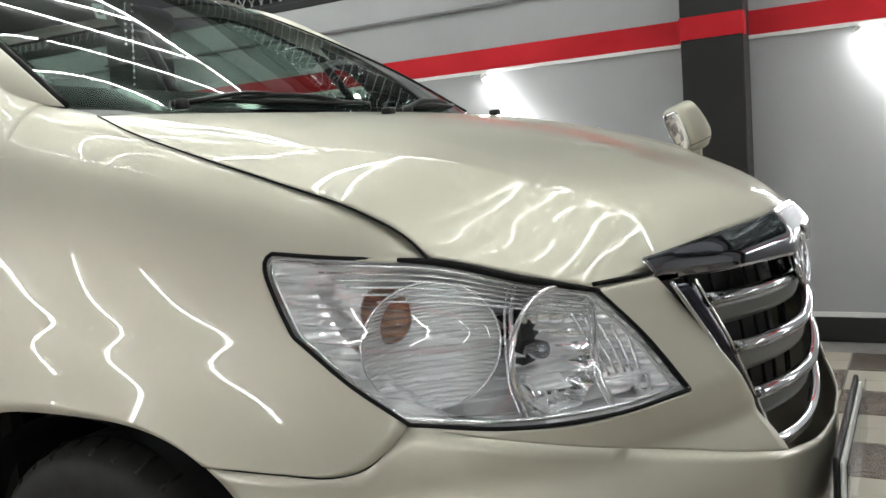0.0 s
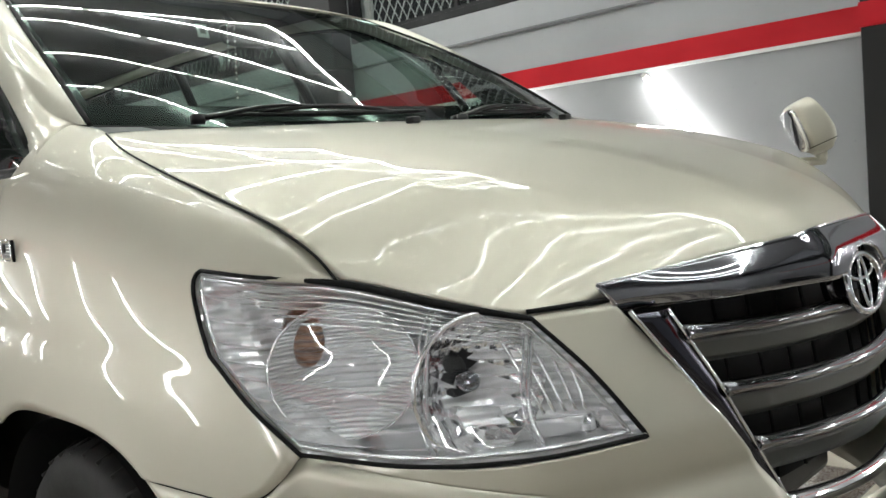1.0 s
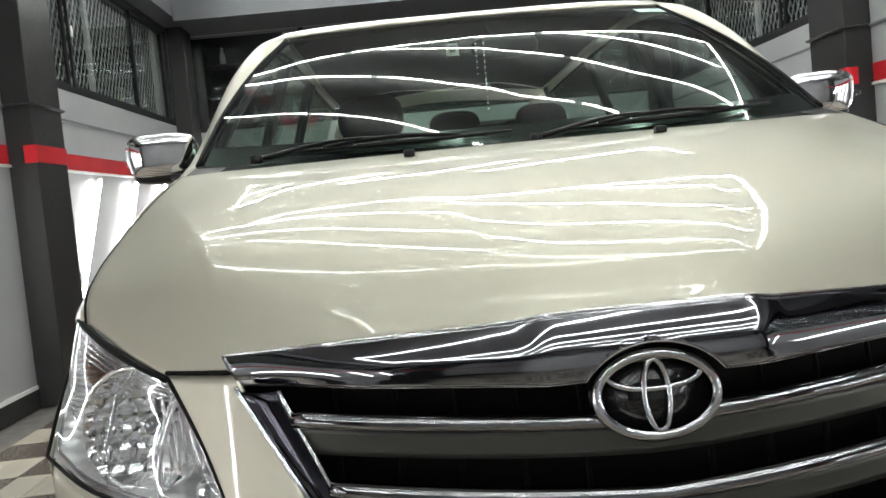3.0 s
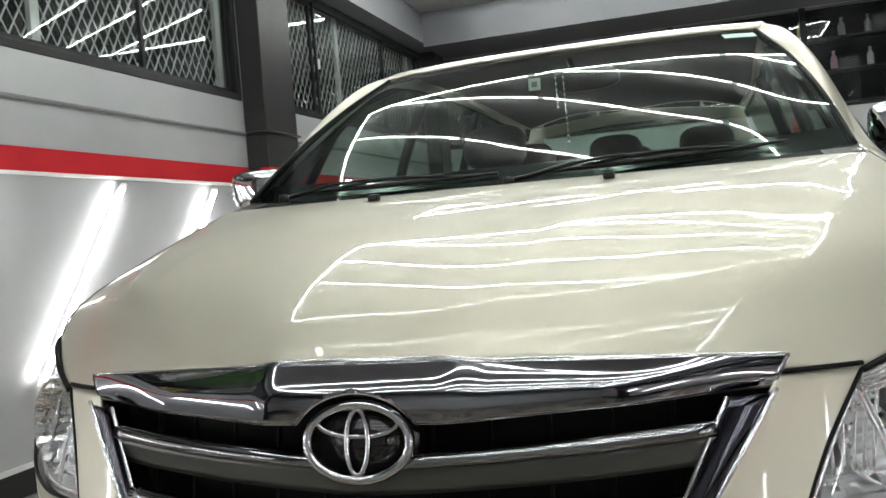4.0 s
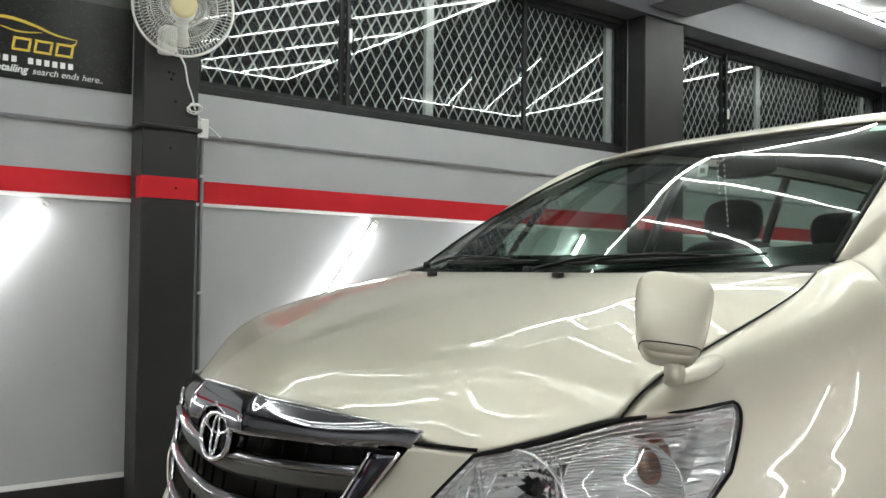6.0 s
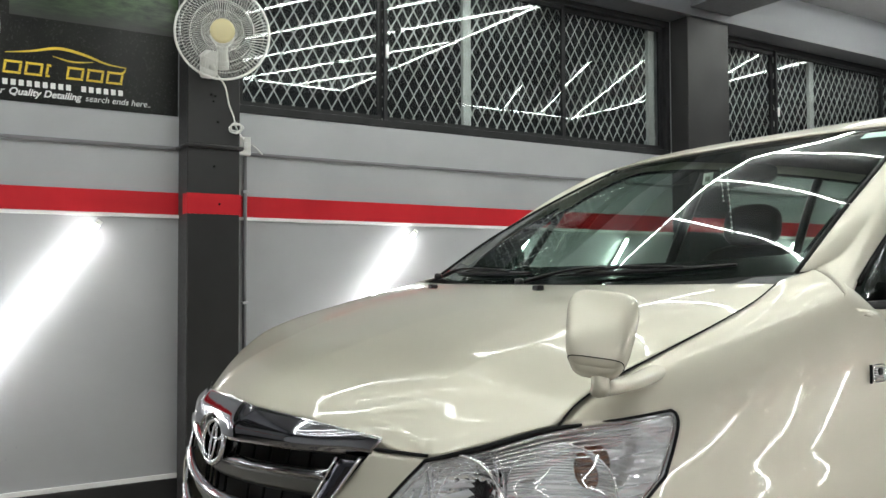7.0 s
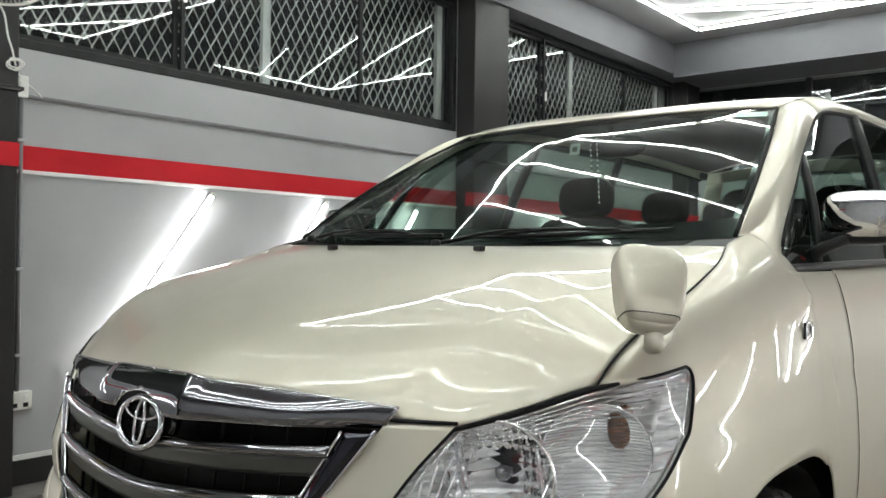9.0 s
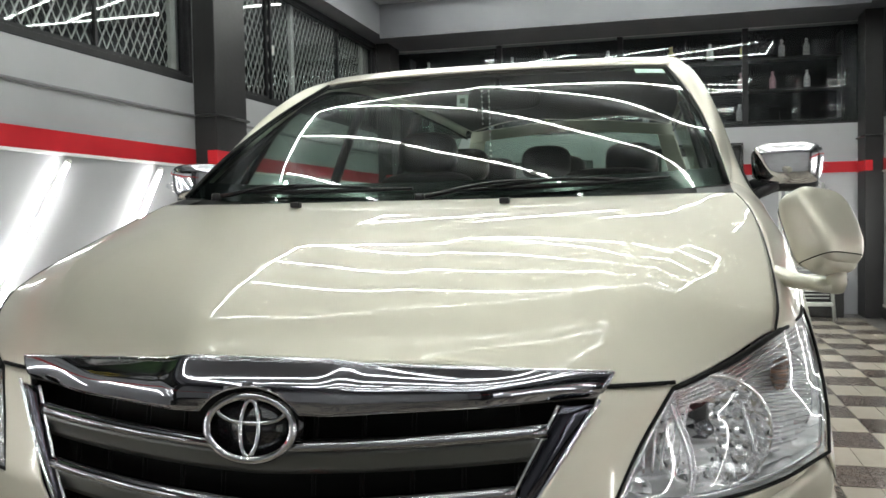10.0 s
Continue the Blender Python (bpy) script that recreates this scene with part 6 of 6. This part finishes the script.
for k in range(10):
    a = 2 * math.pi * k / 10
    d, n = (0.72 * math.cos(a), math.sin(a)), (-math.sin(a) * 0.004, math.cos(a) * 0.004)
    printed("printed_spoke", [(-0.40 + d[0] * 0.02 + n[0], 2.33 + d[1] * 0.02 + n[1]), (-0.40 + d[0] * 0.138 + n[0], 2.33 + d[1] * 0.138 + n[1]), (-0.40 + d[0] * 0.138 - n[0], 2.33 + d[1] * 0.138 - n[1]), (-0.40 + d[0] * 0.02 - n[0], 2.33 + d[1] * 0.02 - n[1])], WHITE_CAR, 0.0012, "printed spoke")

# ---- the rear of the garage ----
BENCH_BLACK = textured(principled("black_bench", (0.02, 0.02, 0.02), 0.3), (0.015, 0.015, 0.015), (0.03, 0.03, 0.028), 6, 5, (0.2, 0.4), 0.1, 100)
bench = tagged(empty("low_bench", (1.0, 8.3, 0)), "low black bench along the rear wall", "bench")
own_part(bench, "body", box_bm(0.2, 2.3, 8.16, 8.494, 0.0, 0.36, bevel=0.01), BENCH_BLACK, "black body", False)
own_part(bench, "top", box_bm(0.17, 2.33, 8.13, 8.494, 0.36, 0.40, bevel=0.008), BENCH_BLACK, "black top", False)
bench2 = tagged(empty("low_bench", (-1.6, 8.3, 0)), "low black bench along the rear wall", "bench")
own_part(bench2, "body", box_bm(-2.5, -0.4, 8.24, 8.494, 0.0, 0.30, bevel=0.01), BENCH_BLACK, "black body", False)
own_part(bench2, "top", box_bm(-2.53, -0.37, 8.20, 8.494, 0.30, 0.34, bevel=0.008), BENCH_BLACK, "black top", False)

BOARD_GREY = textured(principled("dark_grey_laminate", (0.10, 0.10, 0.10), 0.4, spec=0.25), (0.075, 0.075, 0.076), (0.105, 0.104, 0.104), 2.2, 7, (0.35, 0.5), 0.04, 60)
board = tagged(empty("wall_board", (-1.2, 8.49, 0)), "dark grey flat board standing against the rear wall", "board")
own_part(board, "sheet", box_bm(-2.23, -0.22, 8.455, 8.490, 0.345, 1.66), BOARD_GREY, "dark grey sheet", False)
for q in ((-2.25, -2.23, 0.345, 1.68), (-0.22, -0.20, 0.345, 1.68), (-2.23, -0.22, 1.66, 1.68)):
    own_part(board, "edge_strip", box_bm(q[0], q[1], 8.450, 8.492, q[2], q[3], bevel=0.002), FRAME_DARK, "black edge strip", False)

shelf = tagged(empty("display_shelf", (1.0, 8.42, 0.85)), "black wall shelf holding white cans and frames", "shelf")
own_part(shelf, "back", box_bm(0.45, 1.36, 8.47, 8.494, 0.84, 1.80), BENCH_BLACK, "black back", False)
for z in (0.84, 1.15, 1.47, 1.775):
    own_part(shelf, "board", box_bm(0.47, 1.34, 8.30, 8.47, z, z + 0.025), BENCH_BLACK, "black board", False)
for x in (0.45, 1.34):
    own_part(shelf, "side", box_bm(x, x + 0.02, 8.30, 8.47, 0.84, 1.80), BENCH_BLACK, "black side", False)
CAN = textured(principled("white_can", (0.6, 0.6, 0.57), 0.35), (0.35, 0.37, 0.34), (0.7, 0.7, 0.66), 14, 4, (0.3, 0.4), 0.0, 100)
for z in (0.865, 1.175, 1.495):
    for k in range(4):
        x = 0.60 + 0.20 * k
        can = tagged(finish("paint_can", lathe(bmesh.new(), [(0.001, 0), (0.066, 0), (0.068, 0.006), (0.066, 0.012), (0.066, 0.165), (0.069, 0.172), (0.066, 0.18), (0.001, 0.176)], 20, "z", (x, 8.385, z)), CAN), "white tin standing on the black shelf", "tin", "tins on the shelf")

LADDER_MAT = textured(principled("pale_aluminium", (0.62, 0.64, 0.60), 0.35, 0.4), (0.55, 0.57, 0.54), (0.68, 0.7, 0.66), 20, 4, (0.3, 0.45), 0.05, 200)
lad = tagged(empty("step_ladder", (1.9, 8.0, 0)), "pale aluminium step ladder leaning at the rear wall", "ladder")
for x0, x1 in ((1.69, 1.76), (2.16, 2.09)):
    own_part(lad, "rail", sweep(bmesh.new(), [(x0, 7.86, 0.0), (x1, 8.10, 1.36)], 0.017, 8), LADDER_MAT, "pale rail")
for k in range(5):
    q = 0.12 + 0.2 * k
    z = 1.36 * q
    y = lerp(7.86, 8.10, q)
    own_part(lad, "step", box_bm(lerp(1.69, 1.76, q) + 0.01, lerp(2.16, 2.09, q) - 0.01, y - 0.045, y + 0.045, z - 0.018, z + 0.018, bevel=0.004), LADDER_MAT, "ribbed step", False)
    for j in range(3):
        own_part(lad, "back_bar", sweep(bmesh.new(), [(lerp(1.69, 1.76, q) + 0.02, y + 0.10, z + 0.05 + 0.035 * j), (lerp(2.16, 2.09, q) - 0.02, y + 0.10, z + 0.05 + 0.035 * j)], 0.008, 6), LADDER_MAT, "pale bar")
for x in (1.70, 2.15):
    own_part(lad, "back_leg", sweep(bmesh.new(), [(x, 8.35, 0.40), (x, 8.16, 1.30)], 0.012, 8), LADDER_MAT, "pale back leg")

# pedestal fan and a scooter seen past the car
ped = tagged(empty("pedestal_fan", (-1.6, 7.9, 0)), "dark pedestal fan standing near the rear wall", "fan")
own_part(ped, "base", lathe(bmesh.new(), [(0.001, 0.03), (0.15, 0.03), (0.19, 0.012), (0.19, 0.0)], 28, "z", (-1.6, 7.9, 0.0)), BLACK_PLASTIC, "round black base")
own_part(ped, "pole", sweep(bmesh.new(), [(-1.6, 7.9, 0.02), (-1.6, 7.9, 0.99)], 0.016, 10), BLACK_PLASTIC, "black pole")
own_part(ped, "motor", sweep(bmesh.new(), [(-1.6, 7.80, 1.07), (-1.6, 7.98, 1.07)], 0.06, 16), BLACK_PLASTIC, "black motor")
for r in (0.235, 0.20, 0.165, 0.12, 0.07):
    own_part(ped, "guard_hoop", sweep(bmesh.new(), [(-1.6 + r * math.cos(a), 7.78 + 0.1 * r, 1.07 + r * math.sin(a)) for a in [2 * math.pi * k / 36 for k in range(36)]], 0.004, 6, closed=True), BLACK_PLASTIC, "black guard hoop")
for k in range(4):
    a0 = math.pi / 2 * k
    own_part(ped, "blade", sheet(lambda u, v: Vector((-1.6 + lerp(0.03, 0.215, u) * math.cos(a0 + 0.9 * v), 7.80 + 0.02 * v, 1.07 + lerp(0.03, 0.215, u) * math.sin(a0 + 0.9 * v))), 4, 5), BLACK_PLASTIC, "black blade")

RED_PAINT = principled("red_enamel", (0.42, 0.02, 0.04), 0.25, 0.0, 0.6)
scoot = tagged(empty("scooter", (-0.95, 7.6, 0)), "red scooter with black tyres parked behind the car", "scooter")
for y in (7.25, 8.0):
    own_part(scoot, "tyre", lathe(bmesh.new(), [(0.13, -0.035), (0.19, -0.04), (0.215, 0.0), (0.19, 0.04), (0.13, 0.035)], 28, "x", (-0.95, y, 0.215)), RUBBER, "black tyre")
    own_part(scoot, "rim", lathe(bmesh.new(), [(0.001, -0.02), (0.13, -0.03), (0.13, 0.03), (0.001, 0.02)], 24, "x", (-0.95, y, 0.215)), ALLOY, "silver rim")
own_part(scoot, "front_shield", rounded((-0.95, 7.42, 0.60), (0.13, 0.05, 0.28), ((1, 0, 0), (0, 1, 0.3), (0, -0.3, 1)), 3), RED_PAINT, "red front shield")
own_part(scoot, "footboard", box_bm(-1.07, -0.83, 7.42, 7.75, 0.27, 0.33, bevel=0.02), BLACK_PLASTIC, "black footboard", False)
own_part(scoot, "tail", rounded((-0.95, 7.95, 0.52), (0.12, 0.27, 0.15), ((1, 0, 0), (0, 1, 0), (0, 0, 1)), 3), RED_PAINT, "red tail")
own_part(scoot, "saddle", rounded((-0.95, 7.92, 0.70), (0.11, 0.27, 0.05), ((1, 0, 0), (0, 1, 0), (0, 0, 1)), 3), RUBBER, "black saddle")
own_part(scoot, "fork", sweep(bmesh.new(), [(-0.95, 7.25, 0.215), (-0.95, 7.37, 0.6), (-0.95, 7.42, 0.88)], 0.022, 8), ALLOY, "silver fork")
own_part(scoot, "handlebar", sweep(bmesh.new(), [(-1.22, 7.47, 0.93), (-0.95, 7.42, 0.90), (-0.68, 7.47, 0.93)], 0.014, 8), BLACK_PLASTIC, "black handlebar")

# shelves with bottles behind the rear glass
rng = random.Random(4)
back_room = tagged(empty("bottle_rack", (0, 9.0, 2.0)), "dark rack with small bottles behind the rear glass", "rack")
for z in (2.08, 2.42, 2.76):
    own_part(back_room, "board", box_bm(-2.4, 2.4, 8.86, 9.10, z - 0.02, z), BENCH_BLACK, "dark board", False)
for x in (-2.42, -0.8, 0.8, 2.40):
    own_part(back_room, "upright", box_bm(x, x + 0.02, 8.86, 9.10, 1.9, 3.0), BENCH_BLACK, "dark upright", False)
BOTTLE = [textured(principled("bottle_" + n, c, 0.3), tuple(q * 0.8 for q in c), c, 30, 3, (0.25, 0.35), 0, 100) for n, c in (("white", (0.7, 0.7, 0.7)), ("pink", (0.6, 0.35, 0.40)), ("yellow", (0.5, 0.45, 0.15)))]
protos = []
for m_ in BOTTLE:
    b = tagged(finish("bottle", lathe(bmesh.new(), [(0.001, 0), (0.032, 0), (0.034, 0.01), (0.034, 0.12), (0.014, 0.15), (0.014, 0.17), (0.017, 0.172), (0.017, 0.195), (0.001, 0.196)], 14), m_), "small plastic bottle on the dark rack", "bottle", "bottles on the rack")
    protos.append(b)
first = [True, True, True]
for z in (2.08, 2.42, 2.76):
    for k in range(13):
        if rng.random() < 0.55:
            i = rng.choice((0, 0, 0, 1, 2))
            m4 = pose(-2.2 + 0.36 * k + rng.uniform(-0.06, 0.06), 8.95, z)
            if first[i]:
                protos[i].matrix_basis = m4
                first[i] = False
            else:
                copy_thing(protos[i], m4)

# ---- floor tiles ----
def tile_mesh(name, mat):
    bm = bmesh.new()
    for a, b in ((0.003, 0.1485), (0.1510, 0.297)):
        v = [bm.verts.new((x, y, z)) for z, e in ((-0.010, 0.0), (-0.0015, 0.0), (0.0, 0.0015)) for x, y in ((a + e, 0.003 + e), (b - e, 0.003 + e), (b - e, 0.297 - e), (a + e, 0.297 - e))]
        for lay in (0, 4):
            for i in range(4):
                bm.faces.new((v[lay + i], v[lay + (i + 1) % 4], v[lay + 4 + (i + 1) % 4], v[lay + 4 + i]))
        bm.faces.new(v[8:12])
    me = bpy.data.meshes.new(name)
    bm.normal_update()
    bm.to_mesh(me)
    bm.free()
    me.materials.append(mat)
    return me


def varied(m):
    """A little change of tone from tile to tile."""
    nt = m.node_tree
    b = nt.nodes["Principled BSDF"]
    src = b.inputs["Base Color"].links[0].from_socket
    info = nt.nodes.new("ShaderNodeObjectInfo")
    hsv = nt.nodes.new("ShaderNodeHueSaturation")
    mr = nt.nodes.new("ShaderNodeMapRange")
    mr.inputs["To Min"].default_value, mr.inputs["To Max"].default_value = 0.8, 1.15
    nt.links.new(info.outputs["Random"], mr.inputs["Value"])
    nt.links.new(mr.outputs[0], hsv.inputs["Value"])
    nt.links.new(src, hsv.inputs["Color"])
    nt.links.new(hsv.outputs["Color"], b.inputs["Base Color"])
    return m


TILES = [tile_mesh("floor_tile", varied(TILE_DARK)), tile_mesh("floor_tile", varied(TILE_LIGHT))]
rest = [bmesh.new(), bmesh.new()]
for j in range(-5, 13):
    for k in range(-16, 29):
        x, y = -1.165 + 0.3 * j, 0.05 + 0.3 * k
        if x + 0.3 > XR or x < XL or y < YF or y > 8.2:
            continue
        near = (j >= 7 and -2 <= k <= 26) or (j <= -1 and 8 <= k <= 26)
        if near:
            ob = new("tile", TILES[(j + k) % 2])
            ob.location = (x, y, 0)
            ob.parent = floor
        else:
            bm = rest[(j + k) % 2]
            n0 = len(bm.verts)
            bm.from_mesh(TILES[(j + k) % 2])
            bm.verts.ensure_lookup_table()
            for v in bm.verts[n0:]:
                v.co += Vector((x, y, 0))
for bm, mat in zip(rest, (TILE_DARK, TILE_LIGHT)):
    tagged(part("tiles", bm, mat, floor, "pale and dark floor tiles", False), kind="stuff")
